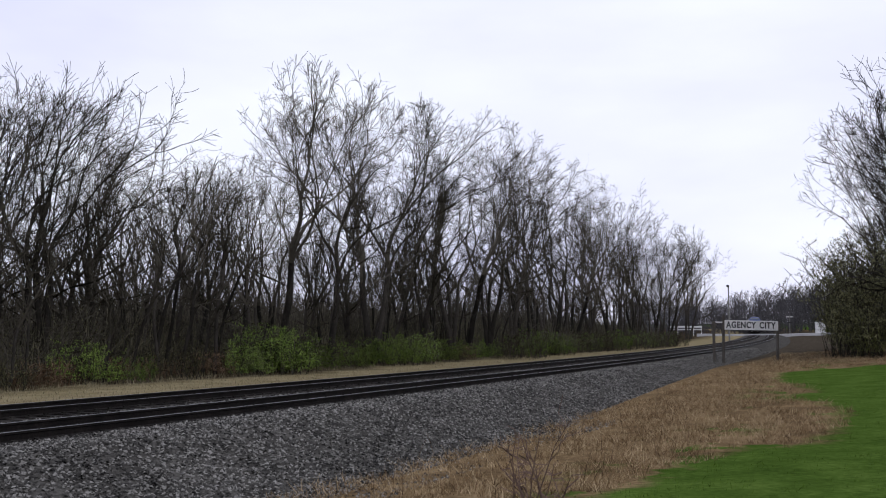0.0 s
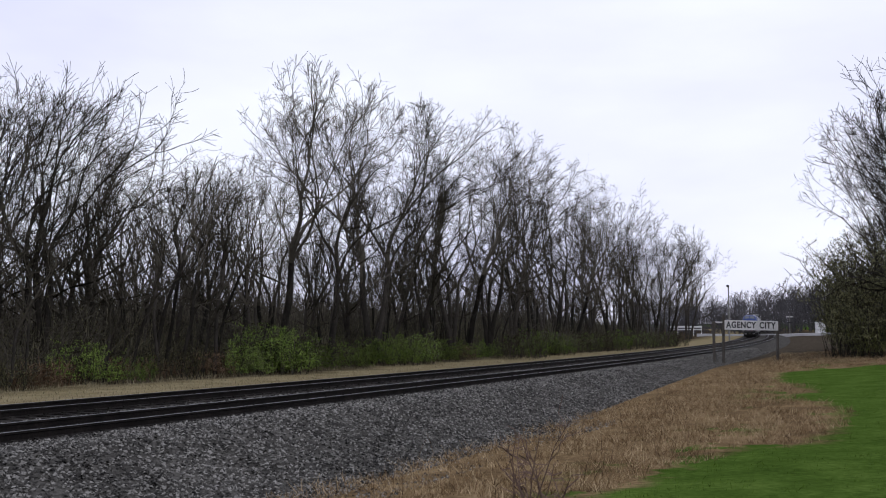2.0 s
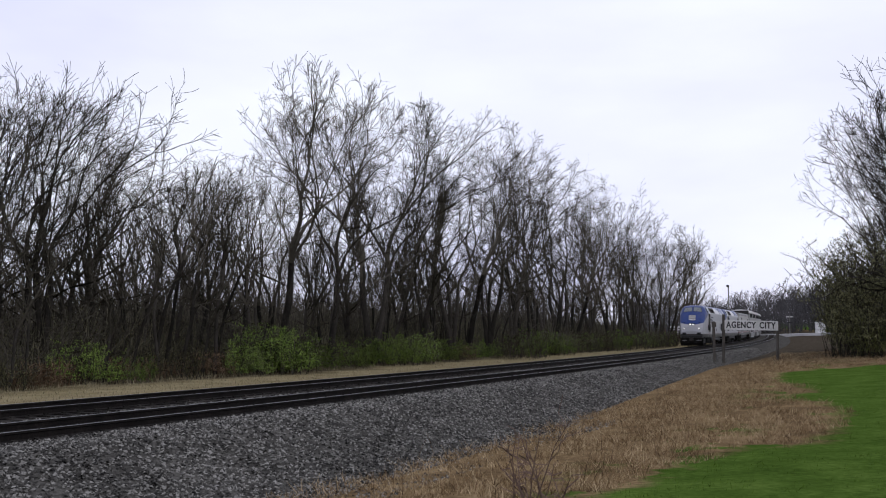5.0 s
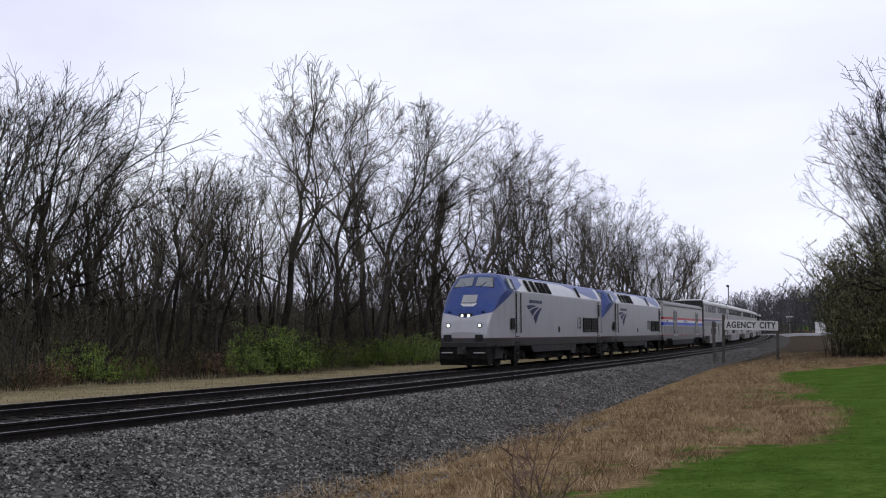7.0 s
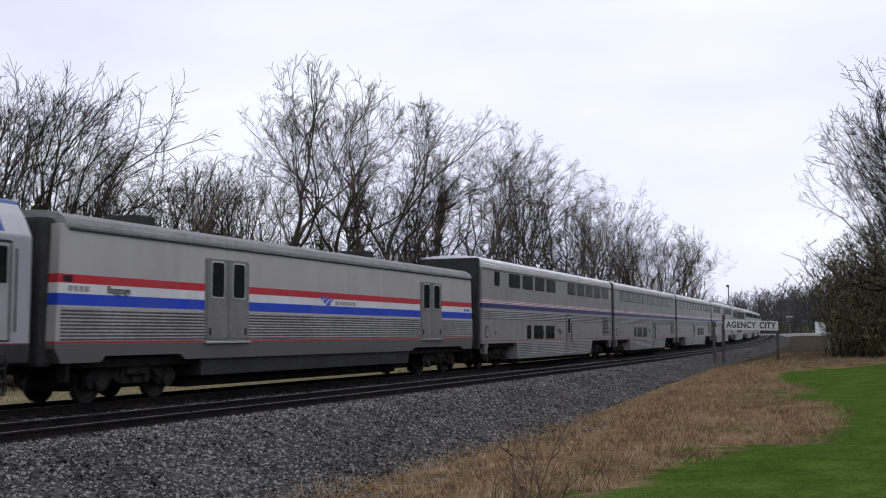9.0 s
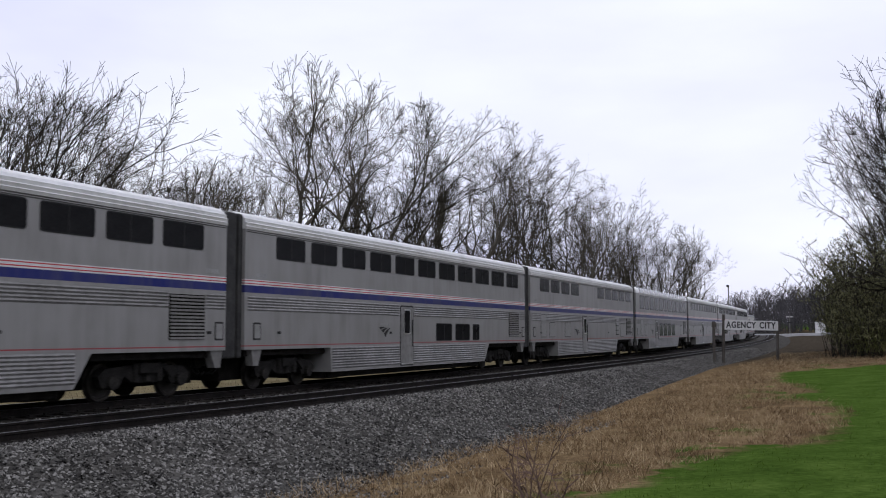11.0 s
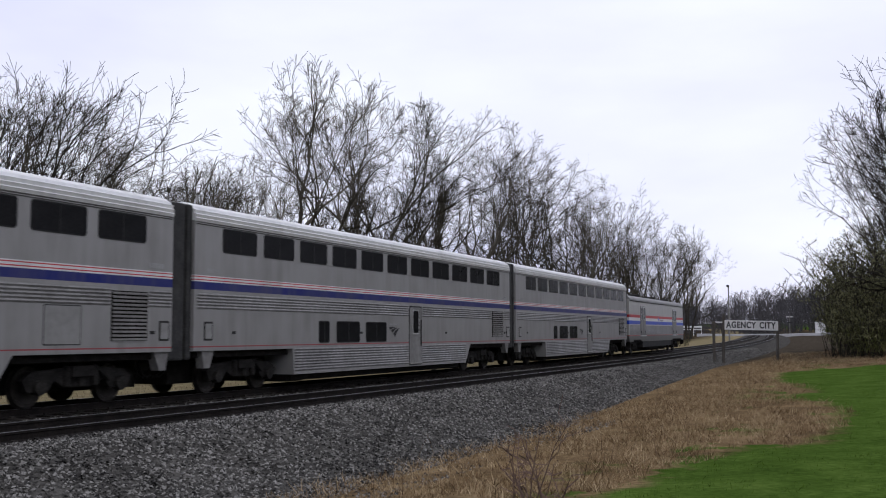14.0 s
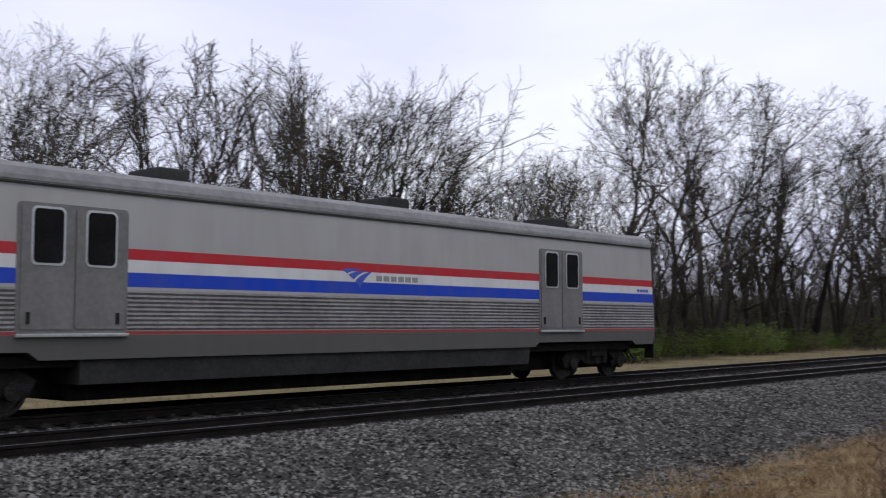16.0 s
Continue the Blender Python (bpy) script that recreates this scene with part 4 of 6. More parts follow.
# ---- the train: x forward, y to the camera's side, z up from the rail heads ----
def livery(name, base, zones, rough=0.4, metal=0.0, dirt=(0.12, 0.1, 0.085), dirt_amount=0.35, bump=0.04):
    """Paint or bare metal with stripes: zones are (colour, metal or None, bounds), a bound being a, b, c, d, e: a*x + b*|y| + c*z + d > 0, over e metres."""
    m = bpy.data.materials.new(name)
    m.use_nodes = True
    nd, lk = m.node_tree.nodes, m.node_tree.links
    b = nd["Principled BSDF"]
    b.inputs["Roughness"].default_value, b.inputs["Metallic"].default_value = rough, metal
    b.inputs["Specular IOR Level"].default_value = 0.2
    co, sep, ab, cmb = nd.new("ShaderNodeTexCoord"), nd.new("ShaderNodeSeparateXYZ"), nd.new("ShaderNodeMath"), nd.new("ShaderNodeCombineXYZ")
    ab.operation = "ABSOLUTE"
    lk.new(co.outputs["Object"], sep.inputs[0])
    lk.new(sep.outputs[1], ab.inputs[0])
    lk.new(sep.outputs[0], cmb.inputs[0])
    lk.new(ab.outputs[0], cmb.inputs[1])
    lk.new(sep.outputs[2], cmb.inputs[2])
    last = None
    rgb = nd.new("ShaderNodeRGB")
    rgb.outputs[0].default_value = (*base, 1)
    last = rgb.outputs[0]
    for colour, bounds in zones:
        f = None
        for ax, ay, az, d in bounds:
            dt = nd.new("ShaderNodeVectorMath")
            dt.operation = "DOT_PRODUCT"
            lk.new(cmb.outputs[0], dt.inputs[0])
            dt.inputs[1].default_value = (ax, ay, az)
            mr = nd.new("ShaderNodeMapRange")
            mr.inputs[1].default_value, mr.inputs[2].default_value = -d - 0.004, -d + 0.004
            lk.new(dt.outputs["Value"], mr.inputs[0])
            if f is None:
                f = mr.outputs[0]
            else:
                mu = nd.new("ShaderNodeMath")
                mu.operation = "MULTIPLY"
                lk.new(f, mu.inputs[0])
                lk.new(mr.outputs[0], mu.inputs[1])
                f = mu.outputs[0]
        mx = nd.new("ShaderNodeMixRGB")
        lk.new(f, mx.inputs[0])
        lk.new(last, mx.inputs[1])
        mx.inputs[2].default_value = (*colour, 1)
        last = mx.outputs[0]
    mp, n1, n2 = nd.new("ShaderNodeMapping"), nd.new("ShaderNodeTexNoise"), nd.new("ShaderNodeTexNoise")
    mp.inputs["Scale"].default_value = (1.6, 1, 0.22)
    lk.new(co.outputs["Object"], mp.inputs[0])
    lk.new(mp.outputs[0], n1.inputs["Vector"])
    lk.new(co.outputs["Object"], n2.inputs["Vector"])
    n1.inputs["Scale"].default_value, n1.inputs["Detail"].default_value = 2.2, 7
    n2.inputs["Scale"].default_value, n2.inputs["Detail"].default_value = 0.7, 4
    ad, mr = nd.new("ShaderNodeMath"), nd.new("ShaderNodeMapRange")
    ad.operation = "MULTIPLY"
    lk.new(n1.outputs[0], ad.inputs[0])
    lk.new(n2.outputs[0], ad.inputs[1])
    mr.inputs[1].default_value, mr.inputs[2].default_value, mr.inputs[4].default_value = 0.16, 0.42, dirt_amount
    lk.new(ad.outputs[0], mr.inputs[0])
    mx = nd.new("ShaderNodeMixRGB")
    lk.new(mr.outputs[0], mx.inputs[0])
    lk.new(last, mx.inputs[1])
    mx.inputs[2].default_value = (*dirt, 1)
    lk.new(mx.outputs[0], b.inputs["Base Color"])
    if bump:
        bp = nd.new("ShaderNodeBump")
        bp.inputs["Strength"].default_value, bp.inputs["Distance"].default_value = bump, 0.03
        lk.new(n2.outputs[0], bp.inputs["Height"])
        lk.new(bp.outputs[0], b.inputs["Normal"])
    return m


RED, BLUE, WHITE = (0.46, 0.022, 0.032), (0.01, 0.055, 0.47), (0.64, 0.64, 0.64)
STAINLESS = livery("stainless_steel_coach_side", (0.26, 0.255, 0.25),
                   [((0.01, 0.016, 0.13), [(0, 0, 1, -2.79), (0, 0, -1, 3.0)]),
                    (WHITE, [(0, 0, 1, -3.0), (0, 0, -1, 3.17)]),
                    (RED, [(0, 0, 1, -3.035), (0, 0, -1, 3.062)]), (RED, [(0, 0, 1, -3.115), (0, 0, -1, 3.142)]),
                    ((0.3, 0.04, 0.05), [(0, 0, 1, -1.275), (0, 0, -1, 1.305)])], rough=0.45, metal=0.25, dirt=(0.12, 0.112, 0.105), dirt_amount=0.4)
FLUTE = mat("fluted_stainless_steel", ramp3((0.12, 0.117, 0.112), (0.18, 0.176, 0.17), (0.25, 0.246, 0.24)), 0.7, 0.5, 0.2, bump=0.04, spec=0.2)
# paler than the steel of the sides: light from above is in the colour
ROOF = mat("sky_lit_fluted_roof", ramp3((0.55, 0.55, 0.55), (0.7, 0.7, 0.7), (0.8, 0.8, 0.8)), 0.6, 0.38, 0.3, bump=0.04)
PANEL = mat("dull_steel_panel", ramp3((0.18, 0.177, 0.17), (0.225, 0.221, 0.215), (0.26, 0.256, 0.25)), 0.7, 0.45, 0.25, bump=0.03)
ROOF_DULL = mat("dull_grey_roof", ramp3((0.12, 0.12, 0.12), (0.18, 0.18, 0.177), (0.24, 0.24, 0.235)), 0.7, 0.6, 0.1, bump=0.05)
BAG_SIDE = livery("baggage_car_side", (0.385, 0.378, 0.362),
                  [(RED, [(0, 0, 1, -2.75), (0, 0, -1, 2.95)]), (WHITE, [(0, 0, 1, -2.52), (0, 0, -1, 2.75)]), (BLUE, [(0, 0, 1, -2.26), (0, 0, -1, 2.52)]),
                   ((0.3, 0.05, 0.05), [(0, 0, 1, -1.4), (0, 0, -1, 1.465)]), ((0.1, 0.098, 0.092), [(0, 0, -1, 1.4)])],
                  rough=0.45, metal=0.2, dirt=(0.16, 0.15, 0.14), dirt_amount=0.2)
BAG_DOOR = mat("grey_painted_door", ramp3((0.125, 0.123, 0.117), (0.165, 0.162, 0.155), (0.205, 0.2, 0.192)), 1.2, 0.55, 0.15, bump=0.05, spec=0.25)
LOCO_BLUE = (0.02, 0.045, 0.17)
LOCO = livery("locomotive_paint", (0.33, 0.33, 0.352),
              [((0.46, 0.465, 0.475), [(0, 0, 1, -3.69), (-1, 0, 0, 6.9)]),
               ((0.045, 0.075, 0.23), [(-0.11, 0, 1, -4.64), (-1, 0, 0, -1.6), (0, 0, 1, -3.74), (1, 0, 0, 9.7)]),
               ((0.06, 0.095, 0.26), [(0, 0, 1, -4.38), (-1, 0, 0, 8.0)]),
               ((0.055, 0.085, 0.25), [(0.25, 0, 1, -5.45), (0, 0, 1, -3.69), (1, 0, 0, -5.6), (-1, 0, 0, 7.2)]),
               (LOCO_BLUE, [(0, -0.2, 1, -2.36), (0.42, -0.2, 1, -6.5), (1, 0, 0, -7.0)]),
               ((0.12, 0.02, 0.028), [(0, 0, 1, -1.4), (0, 0, -1, 1.43)]),
               ((0.035, 0.035, 0.036), [(0, 0, -1, 1.4)])], rough=0.35, metal=0.1, dirt=(0.13, 0.122, 0.115), dirt_amount=0.2)
UNDER = mat("underframe_grime", ramp3((0.006, 0.0055, 0.005), (0.012, 0.011, 0.01), (0.026, 0.024, 0.022)), 3, 0.85, 0.1, bump=0.2, spec=0.1)
SKIRT = mat("dark_grey_equipment_skirt", ramp3((0.016, 0.016, 0.015), (0.027, 0.027, 0.026), (0.042, 0.042, 0.04)), 1.5, 0.7, 0.1, bump=0.08, spec=0.2)
TRUCK = mat("dusty_truck_frame", ramp3((0.008, 0.0075, 0.007), (0.017, 0.016, 0.015), (0.036, 0.034, 0.031)), 3, 0.85, 0.1, bump=0.25, spec=0.12)
RUBBER = mat("dark_diaphragm", ramp3((0.018, 0.018, 0.018), (0.032, 0.032, 0.032), (0.055, 0.054, 0.052)), 3, 0.75, bump=0.1, spec=0.15)
GASKET = mat("window_gasket", ramp3((0.01, 0.01, 0.01), (0.016, 0.016, 0.016), (0.026, 0.026, 0.026)), 5, 0.6, bump=0, spec=0.15)
GLASS = mat("tinted_window_glass", ramp3((0.008, 0.008, 0.009), (0.012, 0.012, 0.013), (0.018, 0.018, 0.019)), 2, 0.2, bump=0, spec=0.02)
SHIELD = mat("pale_windscreen_glass", ramp3((0.1, 0.115, 0.125), (0.14, 0.155, 0.165), (0.18, 0.195, 0.205)), 2, 0.08, bump=0, spec=0.6)
ALU = mat("polished_trim", ramp3((0.4, 0.4, 0.4), (0.5, 0.5, 0.5), (0.6, 0.6, 0.6)), 3, 0.3, 0.7, bump=0)
NAVY_PAINT = mat("navy_marking", ramp3((0.01, 0.013, 0.045), (0.014, 0.018, 0.06), (0.02, 0.026, 0.08)), 3, 0.5, bump=0, spec=0.15)
BLACK_PAINT = mat("black_marking", ramp3((0.008, 0.008, 0.008), (0.012, 0.012, 0.012), (0.018, 0.018, 0.018)), 3, 0.5, bump=0, spec=0.15)
BLUE_PAINT = mat("blue_marking", ramp3((0.03, 0.07, 0.34), (0.035, 0.085, 0.42), (0.045, 0.1, 0.48)), 3, 0.45, bump=0)
PALE_PAINT = mat("white_marking", ramp3((0.55, 0.55, 0.56), (0.65, 0.65, 0.66), (0.72, 0.72, 0.72)), 3, 0.5, bump=0)
GREY = mat("grey_marking", ramp3((0.2, 0.2, 0.2), (0.25, 0.25, 0.25), (0.3, 0.3, 0.3)), 3, 0.5, bump=0)


def glow(name, colour, strength):
    m = bpy.data.materials.new(name)
    m.use_nodes = True
    b = m.node_tree.nodes["Principled BSDF"]
    b.inputs["Emission Color"].default_value, b.inputs["Emission Strength"].default_value = (*colour, 1), strength
    return m


LAMP = glow("lit_headlight", (1.0, 0.98, 0.92), 1.6)


def rounded(x0, x1, z0, z1, r, n=4):
    pts = []
    for cx, cz, a0 in ((x1 - r, z1 - r, 0), (x0 + r, z1 - r, 90), (x0 + r, z0 + r, 180), (x1 - r, z0 + r, 270)):
        for i in range(n + 1):
            a = radians(a0 + 90 * i / n)
            pts.append((cx + r * math.cos(a), cz + r * math.sin(a)))
    return pts


SHARED = {}


def shared(key, make, material):
    if key not in SHARED:
        me = bpy.data.meshes.new(key[0])
        bm = make()
        bm.to_mesh(me)
        bm.free()
        me.materials.append(material)
        SHARED[key] = me
    return SHARED[key]


def child(name, me, parent, m, label=""):
    ob = new(name, me)
    ob.parent = parent
    ob.matrix_basis = m
    if label:
        tagged(ob, label)
    return ob


BOTH = ((1, 0), (-1, 180))


def window(car, x, w, z0, z1, r=0.09, y=1.55, mullion=True):
    """A window in each side: gasket, pane and its bar."""
    h = z1 - z0
    f = shared(("window", round(w, 2), round(h, 2), r), lambda: prism(rounded(-w / 2, w / 2, -h / 2, h / 2, r), -0.02, 0.012), GASKET)
    p = shared(("pane", round(w, 2), round(h, 2), r), lambda: prism(rounded(-w / 2 + 0.03, w / 2 - 0.03, -h / 2 + 0.03, h / 2 - 0.03, r * 0.7), -0.01, 0.016), GLASS)
    b = shared(("bar", round(h, 2)), lambda: box(-0.015, 0.015, 0, 0.02, -h / 2 + 0.03, h / 2 - 0.03), GASKET)
    for sgn, rot in BOTH:
        o = child("window", f, car, pose(x, sgn * y, (z0 + z1) / 2, 0, 0, rot), "dark tinted window in a rubber gasket")
        child("pane", p, o, pose(0, 0, 0))
        if mullion:
            child("bar", b, o, pose(0, 0, 0))


def flutes(car, x0, x1, z0, z1, n, y=1.552, depth=0.022, material=None):
    for sgn in (1, -1):
        vs, fs, k = [], [], 0
        for i in range(2 * n + 1):
            z = z0 + (z1 - z0) * i / (2 * n)
            yy = sgn * (y + (depth if i % 2 else 0))
            vs += [(x0, yy, z), (x1, yy, z)]
        for i in range(2 * n):
            q = (k + 2 * i, k + 2 * i + 1, k + 2 * i + 3, k + 2 * i + 2)
            fs.append(q[::-1] if sgn > 0 else q)
        raw("fluting", vs, fs, material or FLUTE, car, "horizontally fluted stainless steel band")


def panel(car, name, x0, x1, z0, z1, material, label="", proud=0.012, y=1.55, r=0.03):
    me = shared((name, round(x1 - x0, 2), round(z1 - z0, 2), material.name),
                lambda: prism(rounded(-(x1 - x0) / 2, (x1 - x0) / 2, -(z1 - z0) / 2, (z1 - z0) / 2, r, 2), -0.02, proud), material)
    for sgn, rot in BOTH:
        o = child(name, me, car, pose((x0 + x1) / 2, sgn * y, (z0 + z1) / 2, 0, 0, rot), label)
        if sgn > 0:
            first = o
    return first


def louvre(car, x0, x1, z0, z1, n, material=None, label="louvred ventilation grille"):
    w, h = x1 - x0, z1 - z0

    def make():
        bm = box(-w / 2, w / 2, -0.02, 0.006, -h / 2, h / 2)
        return bm

    def slats():
        bm = bmesh.new()
        for i in range(n):
            z = -h / 2 + h * (i + 0.5) / n
            vs = add_box(bm, -w / 2 + 0.04, w / 2 - 0.04, 0.004, 0.03, z - 0.25 * h / n, z + 0.2 * h / n)
            for v in vs:
                if v.co.y > 0.02:
                    v.co.z -= 0.012
        return bm
    a = shared(("grille", round(w, 2), round(h, 2)), make, UNDER)
    b = shared(("slats", round(w, 2), round(h, 2), n), slats, material or FLUTE)
    for sgn, rot in BOTH:
        o = child("grille", a, car, pose((x0 + x1) / 2, sgn * 1.552, (z0 + z1) / 2, 0, 0, rot), label)
        child("slats", b, o, pose(0, 0, 0))


def words(text, size, material, parent, x, z, y=1.555, squeeze=1.0, name="lettering", label=""):
    c = bpy.data.curves.new(name, "FONT")
    c.body, c.size, c.extrude, c.align_x, c.align_y = text, size, 0.003, "CENTER", "CENTER"
    c.offset = 0.012 * size
    tmp = bpy.data.objects.new(name, c)
    me = bpy.data.meshes.new_from_object(tmp)
    bpy.data.objects.remove(tmp)
    me.materials.clear()
    me.materials.append(material)
    ob = new(name, me)
    ob.parent = parent
    ob.matrix_basis = Matrix.Translation((x, y, z)) @ pose(0, 0, 0, 0, 0, 180) @ pose(0, 0, 0, 90) @ Matrix.Diagonal((squeeze, 1, 1, 1))
    if label:
        tagged(ob, label)
    return ob


def bars(car, x0, x1, z0, z1, n, material, y=1.55, name="marking"):
    bm = bmesh.new()
    w = (x1 - x0) / n
    for i in range(n):
        add_box(bm, x0 + w * (i + 0.12), x0 + w * (i + 0.88), y, y + 0.006, z0, z1)
    return part(name, bm, material, car)


def swoosh(car, x, z, w, h, material, y=1.55):
    """Three tapering curved bands, for the emblem on the side: wide ends cut on a slant to the front, points to the rear."""
    for (u0, v0), (u1, v1), tip, up, low in (((0.0, 0.05), (0.15, 0.24), (0.66, 0.02), (0.25, -0.1), (0.33, 0.05)),
                                              ((0.2, 0.31), (0.37, 0.56), (0.84, 0.06), (0.42, 0.06), (0.52, 0.2)),
                                              ((0.42, 0.64), (0.57, 1.0), (1.02, 0.04), (0.62, 0.2), (0.74, 0.36))):
        bm = bmesh.new()
        edge = []
        for (ua, va), (uc, vc) in (((u0, v0), up), ((u1, v1), low)):
            row = []
            for i in range(9):
                f = i / 9
                u = (1 - f) ** 2 * ua + 2 * f * (1 - f) * uc + f * f * tip[0]
                v = (1 - f) ** 2 * va + 2 * f * (1 - f) * vc + f * f * tip[1]
                row.append((x + w * (0.5 - u), z + h * (0.5 - v)))
            edge.append(row)
        for yy in (y + 0.002, y + 0.008):
            a = [bm.verts.new((px, yy, pz)) for px, pz in edge[0]]
            b = [bm.verts.new((px, yy, pz)) for px, pz in edge[1]]
            for i in range(8):
                bm.faces.new((a[i], a[i + 1], b[i + 1], b[i]))
        bmesh.ops.recalc_face_normals(bm, faces=bm.faces[:])
        part("emblem_band", bm, material, car)


def truck(car, x, base=2.6, r=0.46, heavy=False):
    bm = bmesh.new()
    for sgn in (1, -1):
        y = sgn * 1.0
        pts = [(-base / 2 - 0.45, 0.62), (-base / 2 - 0.3, 0.36), (-base / 2 + 0.3, 0.36), (-base / 2 + 0.5, 0.6), (-0.5, 0.42), (0.5, 0.42), (base / 2 - 0.5, 0.6),
               (base / 2 - 0.3, 0.36), (base / 2 + 0.3, 0.36), (base / 2 + 0.45, 0.62), (base / 2 + 0.2, 0.8), (0.6, 0.86), (-0.6, 0.86), (-base / 2 - 0.2, 0.8)]
        p = prism(pts, y - 0.09, y + 0.09)
        tmp = bpy.data.meshes.new("tmp")
        p.to_mesh(tmp)
        p.free()
        bm.from_mesh(tmp)
        bpy.data.meshes.remove(tmp)
        for ax in (-base / 2, base / 2):
            add_cyl(bm, (ax, y, r), (ax, y + sgn * 0.2, r), 0.17, n=10)
        for ax in (-0.45, 0.0, 0.45):
            add_cyl(bm, (ax, y + sgn * 0.1, 0.45), (ax, y + sgn * 0.1, 0.9), 0.1, n=8)
        add_cyl(bm, (-0.9, y + sgn * 0.15, 0.55), (-0.35, y + sgn * 0.15, 0.95), 0.045, n=6)
        add_box(bm, -0.3, 0.4, y + sgn * 0.08, y + sgn * 0.24, 0.66, 0.9)
    add_box(bm, -0.35, 0.35, -0.95, 0.95, 0.55, 1.0)
    t = part("truck", bm, TRUCK, car, "dusty dark cast-steel truck frame")
    t.matrix_basis = pose(x, 0, 0)

    def wheels():
        half = [(0.0, 0.08), (0.62, 0.09), (0.64, r + 0.025), (0.67, r + 0.025), (0.675, r), (0.78, r - 0.006), (0.785, r - 0.07), (0.75, r - 0.1), (0.76, 0.16), (0.82, 0.12), (0.82, 0.0)]
        prof = [(-y, q) for y, q in half[:0:-1]] + half
        b2 = bmesh.new()
        rings = [[b2.verts.new((q * math.cos(6.28319 * k / 26), y, q * math.sin(6.28319 * k / 26))) for k in range(26)] if q else [b2.verts.new((0, y, 0))] for y, q in prof]
        for p, q in zip(rings, rings[1:]):
            for k in range(26):
                k2 = (k + 1) % 26
                ring = [p[k % len(p)], p[k2 % len(p)], q[k2 % len(q)], q[k % len(q)]]
                b2.faces.new([v for i, v in enumerate(ring) if v not in ring[:i]])
        bmesh.ops.recalc_face_normals(b2, faces=b2.faces[:])
        return b2
    me = shared(("wheelset", r), wheels, STEEL)
    for ax in (-base / 2, base / 2):
        child("wheelset", me, t, pose(ax, 0, r))


def coupler(car, x):
    d = 1 if x > 0 else -1
    bm = box(min(x, x - d * 0.9), max(x, x - d * 0.9), -0.12, 0.12, 0.72, 0.98, bevel=0.03)
    add_box(bm, min(x - d * 0.02, x + d * 0.14), max(x - d * 0.02, x + d * 0.14), -0.2, 0.2, 0.68, 1.02)
    part("coupler", bm, STEEL, car)
    for yy in (0.35, 0.5, -0.4):
        pts = [Vector((x - d * 0.5, yy, 0.9)), Vector((x - d * 0.3, yy, 0.62)), Vector((x - d * 0.1, yy, 0.5)), Vector((x + d * 0.05, yy * 0.9, 0.56))]
        vs, fs = tubes([(pts, [0.028] * 4, 0)], 6)
        raw("hose", vs, fs, GASKET, car)


def roof_loft(car, x0, x1, arc, material, ripple=0.0, n=30, name="roof", label=""):
    """A roof swept from an arc of (y, z) on one side, mirrored."""
    full = [(y, z) for y, z in arc] + [(-y, z) for y, z in arc[::-1]]
    pts = []
    for i in range(n + 1):
        f = i / n * (len(full) - 1)
        k = min(int(f), len(full) - 2)
        y = full[k][0] + (full[k + 1][0] - full[k][0]) * (f - k)
        z = full[k][1] + (full[k + 1][1] - full[k][1]) * (f - k)
        k2 = ripple if i % 2 else 0
        pts.append((y * (1 + k2 * 0.6), z + k2 * 0.8))
    vs = [(x0, y, z) for y, z in pts] + [(x1, y, z) for y, z in pts]
    m = len(pts)
    fs = [(i, i + m, i + 1 + m, i + 1) for i in range(m - 1)] + [tuple(range(m)), tuple(range(2 * m - 1, m - 1, -1))]
    return raw(name, vs, fs, material, car, label)


COACH_ARC = [(1.56, 4.58), (1.555, 4.72), (1.5, 4.88), (1.36, 5.0), (1.1, 5.07), (0.6, 5.12), (0.0, 5.14)]


